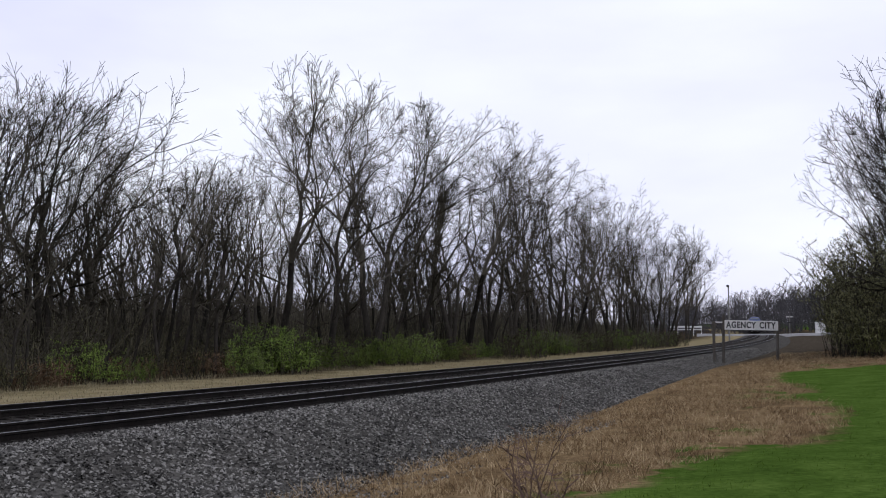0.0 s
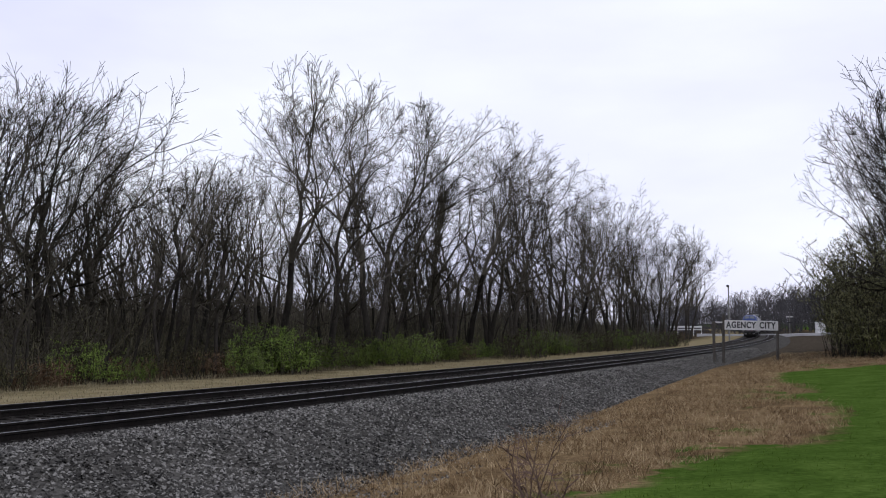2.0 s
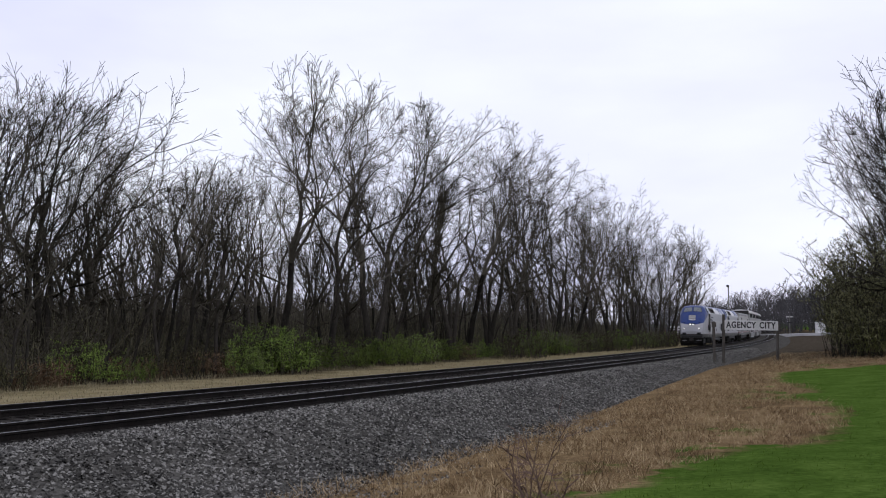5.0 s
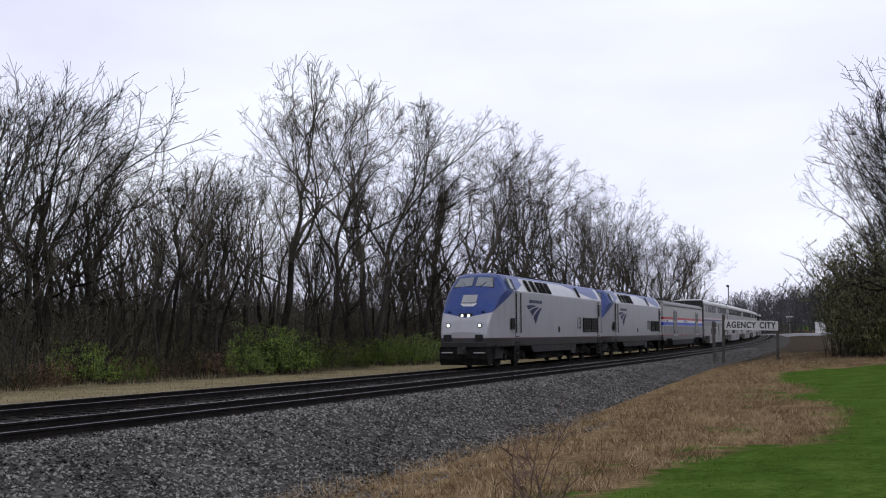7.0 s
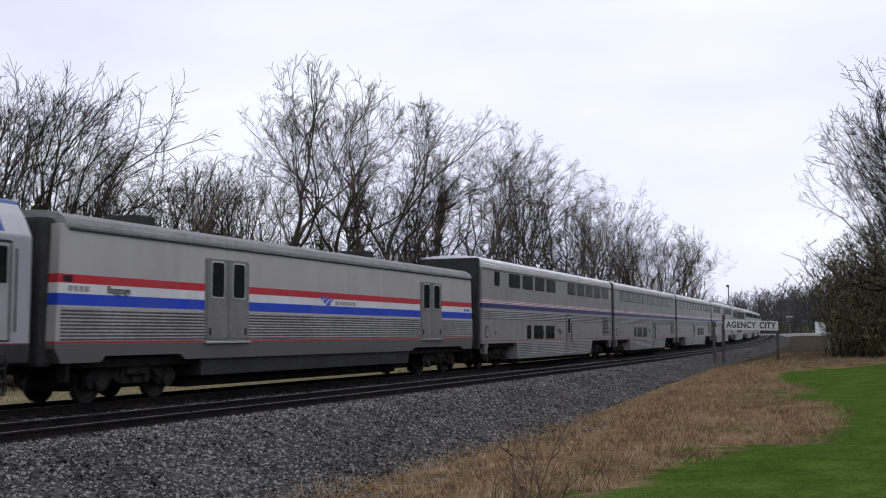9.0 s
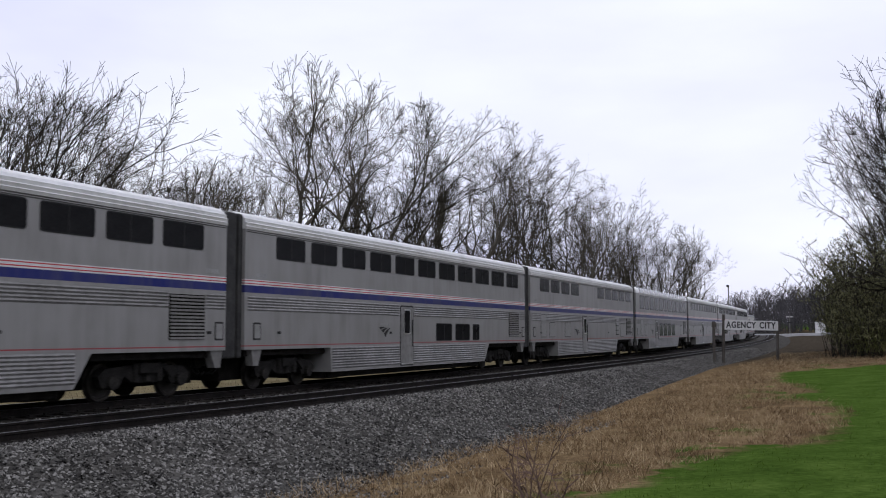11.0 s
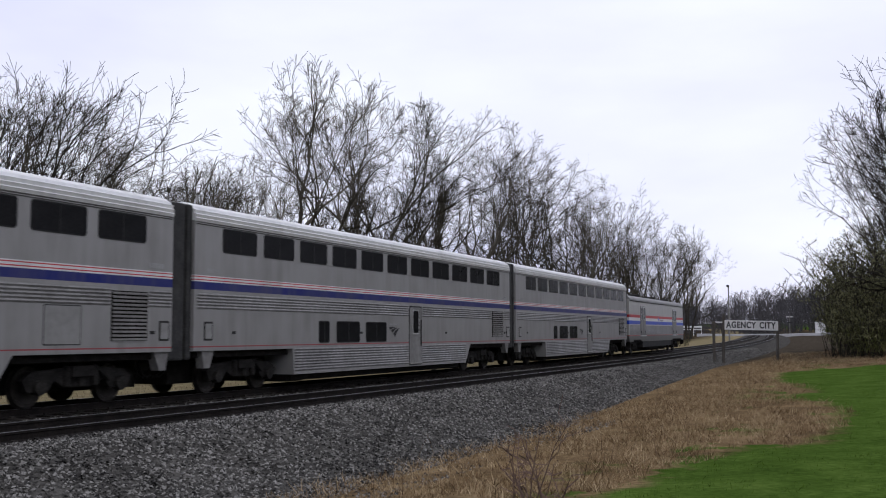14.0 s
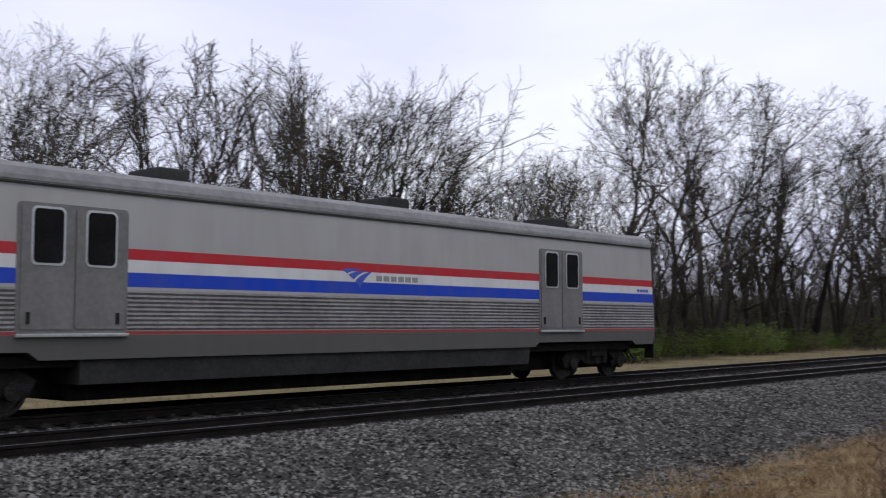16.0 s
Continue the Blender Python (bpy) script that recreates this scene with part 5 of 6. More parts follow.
def coach(upper, lower, door_x, label, vents=(), lounge=False, low_z=(1.34, 2.04), stacked=False):
    car = empty("passenger_car")
    tagged(car, label, "passenger car", group="cars of the passenger train")
    part("body", prism([(-12.35, 1.18), (-12.35, 4.6), (12.75, 4.6), (12.75, 1.18), (7.75, 1.18), (7.66, 0.4), (-6.6, 0.4), (-7.15, 1.18)], -1.55, 1.55), STAINLESS, car,
         "stainless steel body with blue, red and white stripes")
    roof_loft(car, -12.35, 12.75, COACH_ARC, ROOF, 0.0 if lounge else 0.036, 36, "roof", "fluted metal roof with sky light put into its pale colour")
    for d in (1, -1):
        part("diaphragm", box(12.74 if d > 0 else -12.95, 12.95 if d > 0 else -12.34, -1.47, 1.47, 0.95, 5.0, bevel=0.06), RUBBER, car, "dark grey gangway end")
        for sgn in (1, -1):
            part("end_step", prism([(d * 11.75, 1.18), (d * 12.3, 1.18), (d * 12.2, 0.72), (d * 11.95, 0.72)], sgn * 1.38 - 0.12, sgn * 1.38 + 0.12), FLUTE, car)
        coupler(car, d * 12.85)
        truck(car, d * 9.65 + (0.1 if d > 0 else 0.0))
    part("underframe", box(-12.2, 12.5, -1.35, 1.35, 1.0, 1.17), UNDER, car)
    part("centre_sill", box(-12.2, 12.5, -0.55, 0.55, 0.3, 1.1), UNDER, car)
    for x in upper:
        w = 1.7
        if isinstance(x, tuple):
            x, w = x
        window(car, x, w, *((3.42, 4.43) if lounge else (3.82, 4.49)))
    for x, w in lower:
        window(car, x, w, *low_z)
    # bands under the stripe and along the sill, broken at the door
    z0, z1 = 2.28, 2.7
    blocked = sorted([(door_x - 0.68, door_x + 0.68)] + [(a - 0.04, b + 0.04) for a, b, *_ in vents if _[1] > 2.28])
    x = -12.3
    for a, b in blocked + [(12.6, 12.6)]:
        if a - x > 0.3:
            flutes(car, x, a, z0, z1, 5)
        x = max(x, b)
    for a, b in ((-6.6, door_x - 0.62), (door_x + 0.62, 7.62)):
        flutes(car, a, b, 0.5, 1.2, 8)
    if not lounge:
        flutes(car, -12.3, 12.7, 4.5, 4.6, 2, y=1.551)
    panel(car, "door_gap", door_x - 0.6, door_x + 0.6, 0.45, 2.67, GASKET, proud=0.006, r=0.08)
    d = panel(car, "door", door_x - 0.55, door_x + 0.55, 0.48, 2.62, FLUTE, "grey side door with a tall window", proud=0.018, r=0.08)
    child("door_window", shared(("door_window",), lambda: prism(rounded(-0.24, 0.24, -0.42, 0.42, 0.07), -0.01, 0.03), GLASS), d, pose(0.0, 0, 0.52))
    child("door_frame", shared(("door_frame",), lambda: prism(rounded(-0.29, 0.29, -0.47, 0.47, 0.08), -0.01, 0.024), ALU), d, pose(0.0, 0, 0.52))
    child("handle", shared(("handle",), lambda: box(-0.02, 0.02, 0.01, 0.05, -0.5, 0.5), GASKET), d, pose(-0.47, 0, 0.1))
    child("sill", shared(("sill",), lambda: box(-0.55, 0.55, 0.01, 0.05, -0.02, 0.02), ALU), d, pose(0, 0, -1.04))
    for v in vents:
        if v[4] == "grille":
            louvre(car, v[0], v[1], v[2], v[3], int((v[3] - v[2]) / 0.085))
        else:
            panel(car, "panel_seam", v[0] - 0.025, v[1] + 0.025, v[2] - 0.025, v[3] + 0.025, SKIRT, proud=0.004)
            panel(car, "access_panel", v[0], v[1], v[2], v[3], PANEL, "flush metal access panel", proud=0.009)
    if stacked:
        for k in range(4):
            panel(car, "vent_plate", -7.4, -6.65, 1.56 + 0.29 * k, 1.78 + 0.29 * k, PANEL, "pale metal vent plate", proud=0.03, r=0.02)
            panel(car, "vent_slot", -7.44, -6.61, 1.5 + 0.29 * k, 1.56 + 0.29 * k, GASKET, proud=0.006, r=0.01)
    for x in (12.1, -12.05):
        panel(car, "step_recess", x - 0.2, x + 0.2, 1.45, 1.95, SKIRT, proud=0.005)
        panel(car, "grab_plate", x - 0.15, x + 0.15, 1.5, 1.9, PANEL, proud=0.02)
    for x in (10.9, 3.2, -4.4, -11.6):
        panel(car, "latch", x - 0.09, x + 0.09, 1.62, 1.7, GASKET, r=0.02)
    swoosh(car, door_x + 1.9, 1.68, 0.95, 0.36, BLACK_PAINT)
    bars(car, door_x + 1.5, door_x + 2.3, 1.93, 1.99, 6, GREY)
    for x in (11.9, -11.7):
        bars(car, x - 0.3, x + 0.3, 3.24, 3.36, 5, GREY, name="car_marking")
    part("underfloor_gear", box(-6.4, 7.4, -1.45, 1.3, 0.2, 0.6, bevel=0.05), UNDER, car)
    for x in (7.0, -6.0):
        part("underfloor_box", box(x - 0.5, x + 0.5, -1.2, 1.2, 0.17, 0.4, bevel=0.03), UNDER, car)
    if lounge:
        part_span = 1.72
        for i in range(11):
            x = 10.35 - 2.1 * i
            roof_loft(car, x - part_span / 2, x + part_span / 2, [(1.575, 4.62), (1.57, 4.74), (1.515, 4.9), (1.37, 5.025), (1.1, 5.095), (0.95, 5.11)], ROOF_GLASS, 0, 22,
                      "roof_window", "curved grey roof window")
    return car


ROOF_GLASS = mat("hazy_roof_glass", ramp3((0.1, 0.1, 0.105), (0.14, 0.14, 0.145), (0.19, 0.19, 0.195)), 1.5, 0.2, bump=0)


def baggage(door_a, door_b, label, roof_boxes, word):
    car = empty("baggage_car")
    tagged(car, label, "baggage car", group="cars of the passenger train")
    part("body", prism([(-12.2, 0.98), (-12.35, 1.3), (-12.15, 4.06), (12.65, 4.06), (12.75, 1.3), (12.55, 0.98), (11.3, 0.98), (11.1, 1.12), (8.3, 1.12), (8.1, 0.98),
                        (-6.0, 0.98), (-6.2, 1.1), (-11.0, 1.1), (-11.2, 0.98)], -1.52, 1.52), BAG_SIDE, car, "silver body with red, white and blue stripes")
    roof_loft(car, -12.2, 12.5, [(1.55, 4.0), (1.54, 4.08), (1.46, 4.22), (1.25, 4.33), (0.8, 4.4), (0, 4.43)], ROOF_DULL, 0, 22, "roof", "dull grey curved roof")
    for d in (1, -1):
        part("diaphragm", box(12.5 if d > 0 else -12.9, 12.95 if d > 0 else -12.15, -1.25, 1.25, 0.9, 4.2, bevel=0.1), RUBBER, car, "black ribbed gangway end")
        coupler(car, d * 12.9)
        truck(car, d * 9.6 - (0.0 if d > 0 else 0.0), 2.5)
        part("end_grab", box(d * 12.3 - 0.03, d * 12.3 + 0.03, 1.2, 1.5, 0.55, 0.98), UNDER, car)
    part("equipment_skirt", prism([(-5.9, 0.98), (7.3, 0.98), (7.3, 0.54), (-5.8, 0.54)], -1.3, 1.44), SKIRT, car, "dark grey underfloor equipment skirt")
    part("underframe", box(-12.2, 12.3, -1.3, 1.3, 0.85, 1.05), UNDER, car)
    part("centre_sill", box(-11.2, 11.4, -0.55, 0.55, 0.3, 1.0), UNDER, car)
    part("underfloor_gear", box(-5.8, 7.2, -1.4, 0.9, 0.22, 0.9, bevel=0.05), UNDER, car)
    cuts = sorted([door_a, door_b])
    for a, b in ((-12.3, cuts[0] - 1.06), (cuts[0] + 1.06, cuts[1] - 1.06), (cuts[1] + 1.06, 12.6)):
        flutes(car, a, b, 1.48, 2.2, 9, y=1.522)
    for x in (door_a, door_b):
        rail = panel(car, "door_surround", x - 1.05, x + 1.05, 1.42, 3.64, BAG_DOOR, "grey frame round a pair of loading doors", proud=0.012, y=1.52, r=0.08)
        for k in (-0.5, 0.5):
            dd = panel(car, "loading_door", x + k - 0.48, x + k + 0.48, 1.5, 3.58, BAG_DOOR, "grey loading door with an upright window", proud=0.035, y=1.52, r=0.05)
            child("door_frame", shared(("bag_frame",), lambda: prism(rounded(-0.31, 0.31, -0.5, 0.5, 0.1), 0, 0.045), ALU), dd, pose(0, 0, 0.54))
            child("pane", shared(("bag_pane",), lambda: prism(rounded(-0.27, 0.27, -0.46, 0.46, 0.08), 0, 0.052), GLASS), dd, pose(0, 0, 0.54))
            child("handle", shared(("bag_handle",), lambda: box(-0.03, 0.03, 0.03, 0.06, -0.1, 0.1), GASKET), dd, pose(0.34 * (1 if k > 0 else -1), 0, -0.85))
        part("door_sill", box(x - 1.06, x + 1.06, 1.52, 1.6, 1.37, 1.43, bevel=0.01), ALU, car)
    part("drip_rail", box(-12.4, 12.4, 1.52, 1.56, 3.93, 3.97), SKIRT, car)
    for x in roof_boxes:
        part("roof_vent", box(x - 0.36, x + 0.36, -0.1, 0.95, 4.3, 4.62, bevel=0.06), SKIRT, car, "dark roof ventilator")
    swoosh(car, 0.65, 2.6, 0.95, 0.4, BLUE_PAINT, 1.52)
    bars(car, -1.35, 0.1, 2.56, 2.68, 6, GREY, y=1.52)
    if word:
        words(word, 0.24, BLACK_PAINT, car, 10.7, 2.64, 1.525, 1.1, "lettering", "dark lettering on the white stripe")
        bars(car, 11.7, 12.4, 2.57, 2.7, 4, GREY, y=1.52)
    bars(car, -12.0, -11.3, 2.57, 2.66, 4, BLUE_PAINT, y=1.52)
    part("flag_marking", box(12.25, 12.55, 1.52, 1.526, 2.78, 2.92), BLACK_PAINT, car)
    return car


def locomotive(number, emblem, label):
    car = empty("locomotive")
    tagged(car, label, "locomotive", group="locomotives of the passenger train")
    sec = [(-10.45, 1.5, 3.69, 1.0, 4.48), (7.7, 1.5, 3.69, 1.0, 4.48), (8.2, 1.47, 3.69, 0.99, 4.46), (8.5, 1.44, 3.66, 0.98, 4.33), (9.02, 1.37, 3.42, 0.98, 3.78), (9.87, 1.25, 2.55, 0.98, 2.74),
           (10.22, 1.18, 2.05, 0.95, 2.16), (10.4, 1.12, 1.55, 0.95, 1.62)]
    bm = bmesh.new()
    rings = []
    for x, hw, zf, ht, zt in sec:
        half = [(hw - 0.02, 1.0), (hw, 1.4), (hw, zf), ((hw + ht) / 2 + 0.02, (zf + zt) / 2 + 0.03), (ht, zt), (ht * 0.55, zt + 0.07), (0, zt + 0.09)]
        rings.append([bm.verts.new((x, y, z)) for y, z in half] + [bm.verts.new((x, -y, z)) for y, z in half[-2::-1]])
    for a, b in zip(rings, rings[1:]):
        for i in range(len(a)):
            j = (i + 1) % len(a)
            bm.faces.new((a[i], b[i], b[j], a[j]))
    bm.faces.new(rings[0])
    bm.faces.new(rings[-1][::-1])
    bmesh.ops.recalc_face_normals(bm, faces=bm.faces[:])
    es = [e for e in bm.edges if len(e.link_faces) == 2 and 0.35 < e.calc_face_angle(0) < 2.5]
    bmesh.ops.bevel(bm, geom=es, offset=0.05, segments=2, affect="EDGES", profile=0.5)
    part("body", bm, LOCO, car, "silver body with a blue nose and blue roof edge")
    # windscreen: two panes lying on the slope between the roof and the nose
    for sgn in (1, -1):
        def on_slope(y, f, lift):
            x, z = 8.5 + 0.52 * f, 4.33 - 0.55 * f
            return Vector((x, y, z + 0.07 * (1 - (y / 1.0) ** 2))) + Vector((0.73, 0, 0.69)) * lift
        for nm, lift, grow_by, material in (("windscreen_frame", 0.018, 0.04, GASKET), ("windscreen", 0.03, 0.0, SHIELD)):
            corners = [(0.09 - grow_by, 0.14 - grow_by), (0.86 + grow_by, 0.14 - grow_by), (0.98 + grow_by, 0.94 + grow_by), (0.09 - grow_by, 0.94 + grow_by)]
            q = bmesh.new()
            top = [q.verts.new(on_slope(sgn * y, f, lift)) for y, f in corners]
            low = [q.verts.new(on_slope(sgn * y, f, -0.05)) for y, f in corners]
            q.faces.new(top)
            q.faces.new(low[::-1])
            for i in range(4):
                j = (i + 1) % 4
                q.faces.new((top[i], low[i], low[j], top[j]))
            bmesh.ops.recalc_face_normals(q, faces=q.faces[:])
            part(nm, q, material, car, "pale reflecting windscreen" if nm == "windscreen" else "")
        # lamps on the nose
        for y, z, x, r, lit in ((0.16, 2.46, 10.06, 0.062, True), (0.78, 2.0, 10.27, 0.068, True)):
            b = part("lamp_housing", cyl((x - 0.2, sgn * y, z), (x + 0.06, sgn * y, z), r + 0.045, n=18), GASKET, car, "round headlight housing")
            part("lens", cyl((x + 0.03, sgn * y, z), (x + 0.075, sgn * y, z), r, n=18), LAMP if lit else GLASS, b, "lit headlight")
        part("horn", cyl((9.75, sgn * 0.83, 2.62), (9.98, sgn * 0.83, 2.58), 0.1, n=14), NAVY_PAINT, car)
        part("nose_step", box(10.25, 10.44, sgn * 0.78 - 0.2, sgn * 0.78 + 0.2, 1.28, 1.58, bevel=0.03), GASKET, car)
        part("nose_grab", box(10.3, 10.48, sgn * 0.8 - 0.26, sgn * 0.8 + 0.26, 0.72, 0.76), ALU, car)
        part("wiper", cyl((9.06, sgn * 0.35, 3.83), (8.82, sgn * 0.6, 4.1), 0.014, n=6), GASKET, car)
    part("headlight_panel", box(9.98, 10.12, -0.34, 0.34, 2.3, 2.58, bevel=0.05), GASKET, car)
    part("nose_hatch", prism([(9.40, 3.46), (9.70, 3.09), (9.67, 3.03), (9.37, 3.40)], -0.36, 0.36), GREY, car)
    for k in range(3):
        q = bmesh.new()
        y0, y1 = -0.42 + 0.3 * k, -0.16 + 0.3 * k
        vs = [q.verts.new(c) for c in ((9.73, y0, 3.04), (9.73, y1, 3.04), (9.86, y1 * 0.5 + 0.08, 2.90), (9.86, y0 * 0.5 + 0.02, 2.90))]
        q.faces.new(vs)
        bmesh.ops.solidify(q, geom=q.faces[:], thickness=-0.03)
        part("nose_emblem", q, PALE_PAINT, car)
    part("pilot", prism([(9.3, 1.0), (10.35, 1.0), (10.4, 0.45), (10.25, 0.16), (9.9, 0.2), (9.3, 0.55)], -1.2, 1.2), UNDER, car, "black steel pilot")
    part("buffer_beam", box(10.3, 10.44, -1.1, 1.1, 1.0, 1.2, bevel=0.02), SKIRT, car)
    coupler(car, 10.55)
    coupler(car, -10.5)
    # cab side
    for x0, x1, material, nm in ((7.55, 7.92, SHIELD, "quarter_window"), (6.95, 7.5, GLASS, "cab_window")):
        for sgn in (1, -1):
            q = bmesh.new()
            vs = [q.verts.new(c) for c in ((x0, sgn * 1.47, 3.75), (x1 + 0.05, sgn * 1.47, 3.75), (x1, sgn * 1.2, 4.3), (x0 + 0.02, sgn * 1.2, 4.3))]
            q.faces.new(vs)
            bmesh.ops.recalc_face_normals(q, faces=q.faces[:])
            q.faces.ensure_lookup_table()
            bmesh.ops.solidify(q, geom=q.faces[:], thickness=0.08)
            part(nm, q, material, car)
    for x, w in ((4.85, 0.62), (3.85, 0.7), (2.87, 0.7), (2.13, 0.7), (1.25, 0.84), (-4.95, 0.55)):
        for sgn in (1, -1):
            q = bmesh.new()
            lean = -0.03
            vs = [q.verts.new(c) for c in ((x - w / 2 + lean, sgn * 1.5, 3.74), (x + w / 2 + lean, sgn * 1.5, 3.74), (x + w / 2, sgn * 1.2, 4.33), (x - w / 2, sgn * 1.2, 4.33))]
            q.faces.new(vs)
            bmesh.ops.solidify(q, geom=q.faces[:], thickness=0.09)
            gr = part("intake_grille", q, UNDER, car, "dark slanted intake grille")
            q = bmesh.new()
            for i in range(6):
                f = (i + 0.5) / 6
                yy, zz = sgn * (1.5 - 0.3 * f), 3.76 + 0.56 * f
                add_box(q, x - w / 2 + lean * (1 - f) + 0.04, x + w / 2 + lean * (1 - f) - 0.04, yy - 0.015, yy + 0.015, zz - 0.012, zz + 0.012)
            part("slats", q, STEEL, gr)
    for x0, x1 in ((-7.3, -5.62), (-9.2, -7.5)):
        louvre(car, x0, x1, 1.73, 2.55, 9, SKIRT)
    louvre(car, 7.42, 8.02, 1.82, 2.36, 6, SKIRT)
    panel(car, "door_gap", 6.6, 7.26, 1.46, 3.68, SKIRT, proud=0.006, y=1.5)
    panel(car, "rear_door_gap", -9.88, -9.22, 1.46, 3.56, SKIRT, proud=0.006, y=1.5)
    cab = panel(car, "cab_door", 6.64, 7.22, 1.5, 3.66, GREY_SIDE, "silver cab side door", proud=0.012, y=1.5)
    for x in (6.58, 7.28):
        for sgn in (1, -1):
            part("handrail", cyl((x, sgn * 1.58, 1.66), (x, sgn * 1.58, 3.6), 0.032, n=8), SKIRT, car, "dark steel handrail")
    rear = panel(car, "rear_door", -9.82, -9.28, 1.5, 3.5, GREY_SIDE, "silver rear side door", proud=0.012, y=1.5)
    child("pane", shared(("rear_pane",), lambda: prism(rounded(-0.2, 0.2, -0.38, 0.38, 0.05), 0, 0.03), GLASS), rear, pose(0, 0, 0.55))
    for x in (-9.2, -9.95):
        part("handrail", cyl((x, 1.57, 1.66), (x, 1.57, 3.4), 0.018, n=8), GASKET, car)
    for x in (6.93, -9.55):
        q = bmesh.new()
        for k in range(4):
            add_box(q, x - 0.24, x + 0.24, 1.38, 1.52, 0.38 + 0.26 * k, 0.42 + 0.26 * k)
        add_box(q, x - 0.27, x - 0.24, 1.42, 1.5, 0.36, 1.4)
        add_box(q, x + 0.24, x + 0.27, 1.42, 1.5, 0.36, 1.4)
        part("ladder", q, SKIRT, car, "dark steel side ladder")
    part("sill_band", prism([(5.2, 1.36), (-3.2, 1.36), (-3.6, 0.68), (4.1, 0.68)], -1.4, 1.46), SKIRT_LIGHT, car, "grey lower body panel")
    part("rear_sill_panel", prism([(-3.0, 1.36), (-4.4, 1.36), (-4.0, 0.5), (-3.2, 0.5)], 1.2, 1.47), SKIRT_LIGHT, car)
    part("fuel_tank", box(-2.6, 2.6, -1.15, 1.15, 0.28, 0.8, bevel=0.16), TRUCK, car, "dusty fuel tank")
    part("underframe", box(-10.2, 9.6, -1.3, 1.3, 0.95, 1.1), UNDER, car)
    part("centre_sill", box(-9.6, 9.4, -0.55, 0.55, 0.3, 1.1), UNDER, car)
    part("nose_side_skirt", prism([(7.8, 1.36), (9.9, 1.36), (9.9, 0.45), (8.3, 0.45)], -1.16, 1.2), SKIRT_LIGHT, car)
    truck(car, 6.4, 2.8, 0.5)
    truck(car, -6.9, 2.8, 0.5)
    swoosh(car, emblem, 2.56, 2.75, 0.95, NAVY_PAINT, 1.5)
    bars(car, emblem - 1.3, emblem + 0.9, 3.17, 3.33, 6, NAVY_PAINT, 1.5)
    words(number, 0.98, BLACK_PAINT, car, -4.75, 2.18, 1.506, 0.8 if len(number) > 2 else 0.95, "fleet_number", "tall dark fleet number")
    panel(car, "sight_glass", -0.66, -0.36, 1.68, 2.0, GASKET, r=0.04, y=1.5)
    part("roof_fan", cyl((-2.4, 0, 4.5), (-2.4, 0, 4.66), 0.75, n=24), STEEL, car, "round roof fan cover")
    part("exhaust", box(-0.9, 0.3, -0.5, 0.5, 4.5, 4.64, bevel=0.04), STEEL, car)
    part("diaphragm", box(-10.6, -10.44, -0.8, 0.8, 1.1, 3.4, bevel=0.04), RUBBER, car)
    return car


GREY_SIDE = mat("silver_door_paint", ramp3((0.27, 0.27, 0.275), (0.3, 0.3, 0.31), (0.33, 0.33, 0.34)), 1.5, 0.38, 0.1, bump=0.02)
SKIRT_LIGHT = mat("grey_lower_panel", ramp3((0.016, 0.016, 0.016), (0.028, 0.028, 0.028), (0.046, 0.045, 0.044)), 1.2, 0.6, 0.1, bump=0.05, spec=0.2)

SPEED, NOSE_AT_7 = 35.325, 43.95
ROW = [10.25 - 2.07 * i for i in range(11)]
ROW_B = [10.64 - 2.07 * i for i in range(11)]
GRILLE = (-11.4, -9.9, 1.48, 2.64, "grille")
PANELS = ((10.0, 10.9, 1.45, 2.6, "panel"), (8.3, 9.3, 1.45, 2.2, "panel"), (-9.1, -8.0, 1.4, 2.24, "panel"))
SLEEPER = [10.2, 8.15, 6.05, 3.97, -2.4, -4.45, -6.5, -8.55, -10.6]
LOW_F = [(5.8, 0.7), (4.14, 1.66), (2.03, 1.64)]
LOW_R = [(-1.85, 1.66), (-3.9, 1.64), (-5.5, 0.8)]
vehicles = []
pos = 0.0
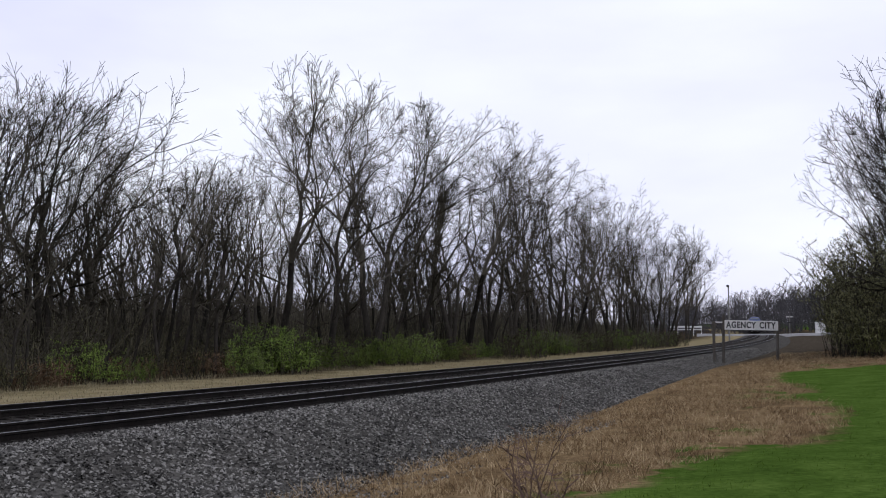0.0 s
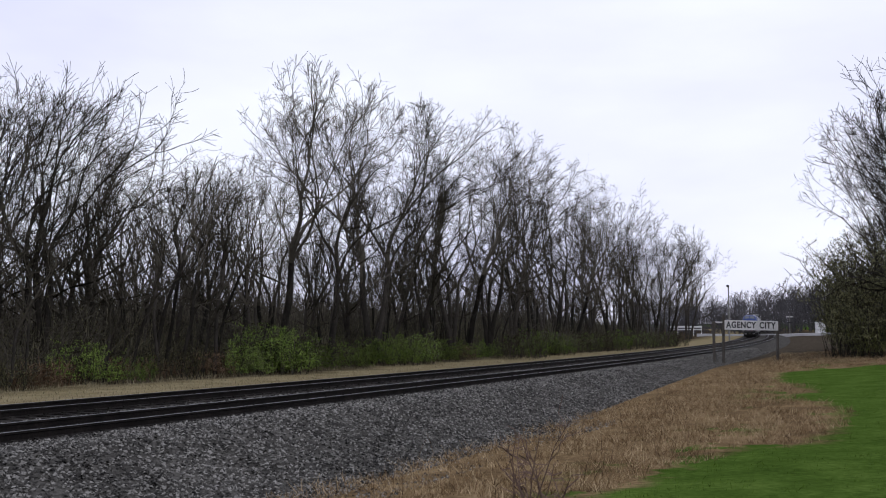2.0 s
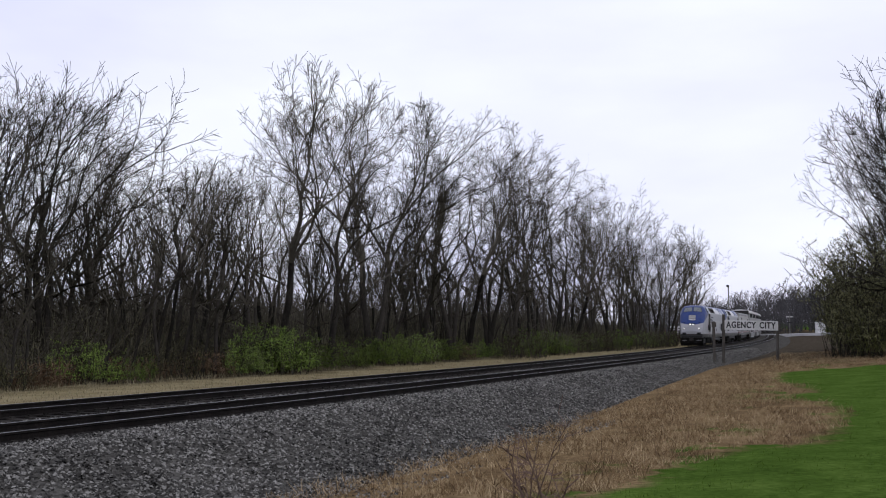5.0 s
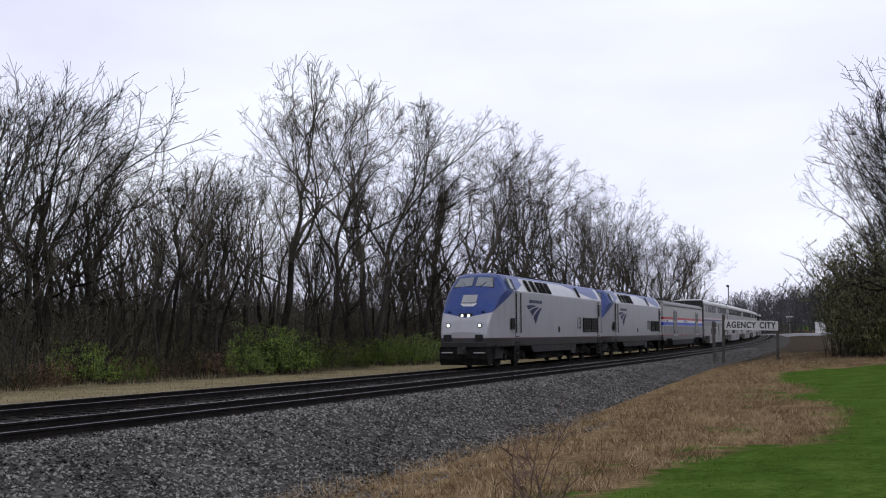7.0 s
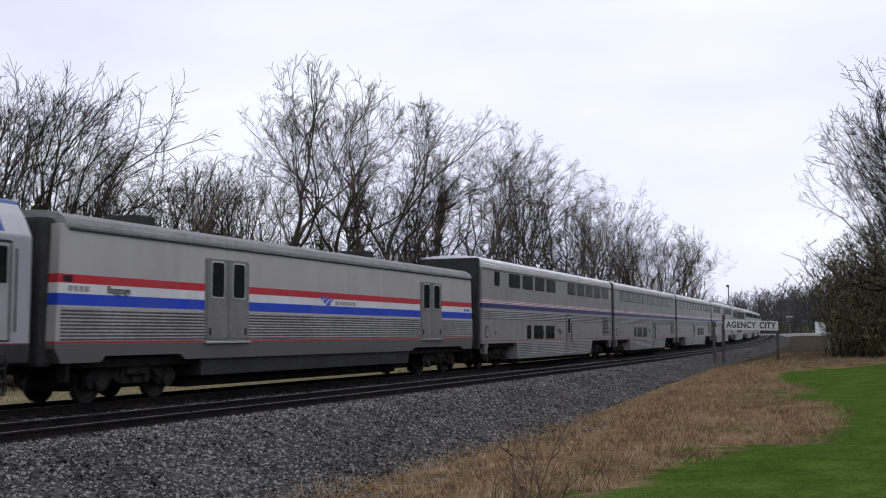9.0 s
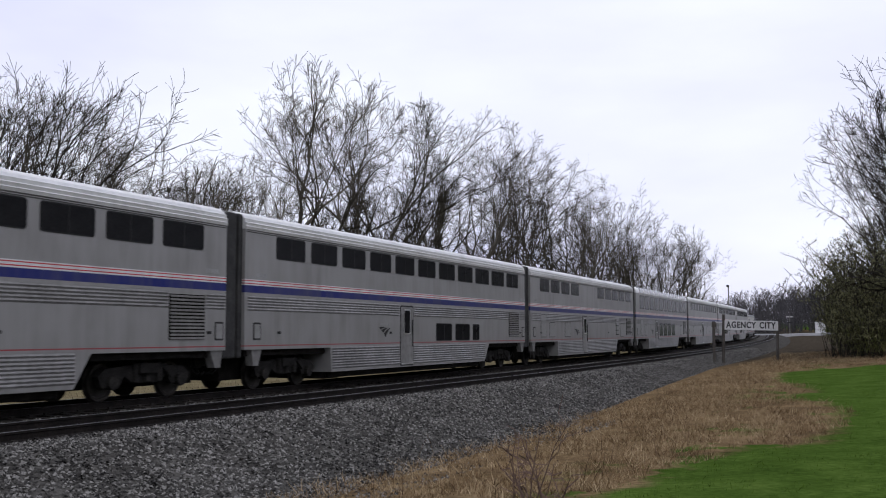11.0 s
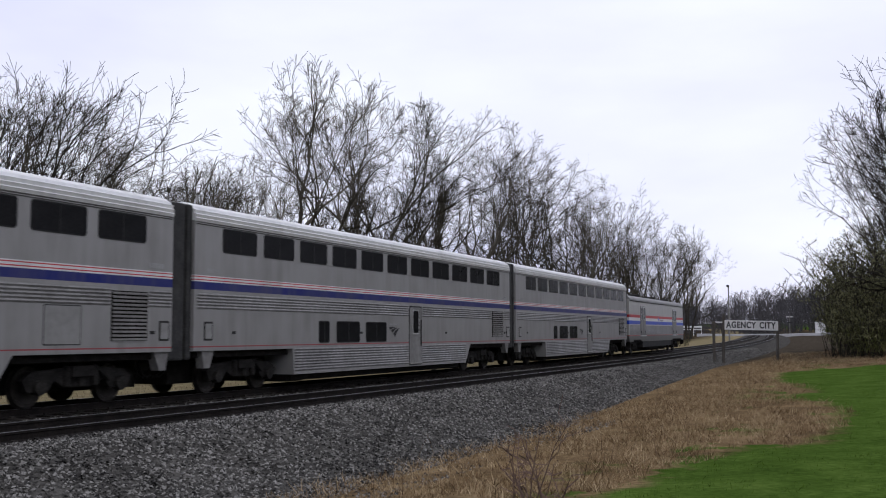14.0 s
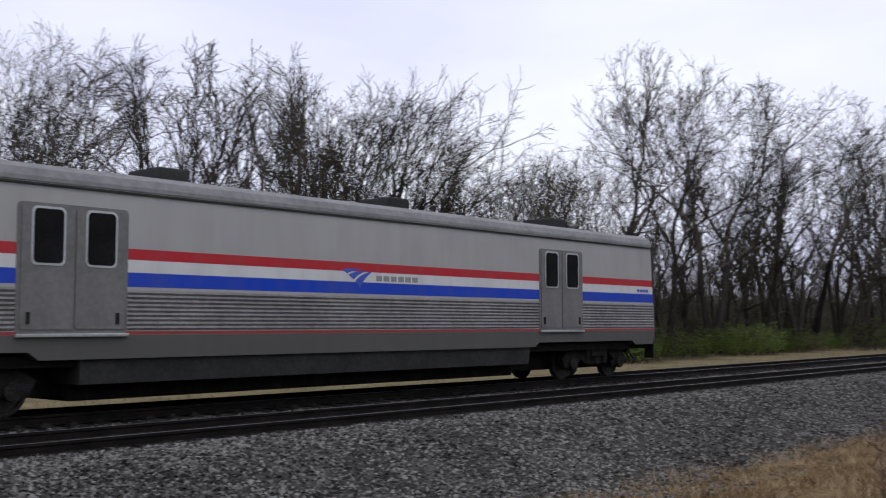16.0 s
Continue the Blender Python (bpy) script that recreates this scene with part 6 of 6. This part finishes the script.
for length, make in (
        (21.4, lambda: locomotive("13", 4.05, "silver and blue diesel locomotive with lit headlights, leading the train")),
        (21.4, lambda: locomotive("172", 4.6, "silver and blue diesel locomotive coupled second in the train")),
        (26.2, lambda: baggage(6.25, -7.8, "silver baggage car with red, white and blue stripes behind the locomotives", (9.0, -3.5), "Baggage")),
        (25.91, lambda: coach([(10.68, 0.72), 8.08, 5.95, 3.9, 1.8] + SLEEPER[4:], LOW_F, -1.75, "stainless steel double-deck sleeping car with a plain front end", (GRILLE,))),
        (25.91, lambda: coach(ROW, LOW_F, -1.75, "stainless steel double-deck coach with a row of upper windows", (GRILLE,))),
        (25.91, lambda: coach(ROW, LOW_R, 1.8, "stainless steel double-deck coach with three lower windows behind the door", (GRILLE,))),
        (25.91, lambda: coach(SLEEPER, [], 1.72, "stainless steel double-deck car with two groups of upper windows", (GRILLE,) + PANELS + ((5.0, 6.2, 1.45, 2.2, "panel"),), stacked=True)),
        (25.91, lambda: coach([10.35 - 2.1 * i for i in range(11)], [(2.0, 1.65), (-0.06, 1.6), (-2.1, 1.72), (-4.2, 1.7)], 4.2,
                              "stainless steel double-deck lounge car with tall windows and glazed roof", (GRILLE,) + PANELS, lounge=True, low_z=(1.37, 2.38))),
        (25.91, lambda: coach(ROW, [], 1.95, "stainless steel double-deck dining car with a row of upper windows",
                              ((-11.4, -10.1, 1.46, 2.64, "grille"), (-2.6, -1.5, 1.4, 2.2, "panel"), (-6.4, -5.6, 1.4, 2.2, "panel")) + PANELS[1:])),
        (25.91, lambda: coach(ROW_B, LOW_F, -1.34, "stainless steel double-deck coach with lower windows ahead of the door", (GRILLE,))),
        (25.91, lambda: coach(ROW, LOW_F, -1.72, "stainless steel double-deck coach at the end of the passenger cars", (GRILLE,))),
        (25.93, lambda: baggage(7.5, -7.25, "silver baggage car with red, white and blue stripes, last car", (5.1, -1.3, -8.0, 10.8), ""))):
    vehicles.append((make(), pos + length / 2))
    pos += length


# ---- what moves: every vehicle runs along the far track at a steady speed ----
def run(thing, mid):
    """Key a vehicle whose middle is mid metres behind the train's nose."""
    rows = []
    for i in range(33):
        t = 0.5 * i
        s = NOSE_AT_7 + mid - SPEED * (t - 7.0)
        a, b = on_line(s - 8.5, 0), on_line(s + 8.5, 0)
        d = a - b
        rows.append((t, Matrix.Translation((a + b) / 2) @ Euler((0, -math.atan2(d.z, d.xy.length), math.atan2(d.y, d.x))).to_matrix().to_4x4()))
    walk(thing, rows)


def motions():
    for thing, mid in vehicles:
        run(thing, mid)


motions()
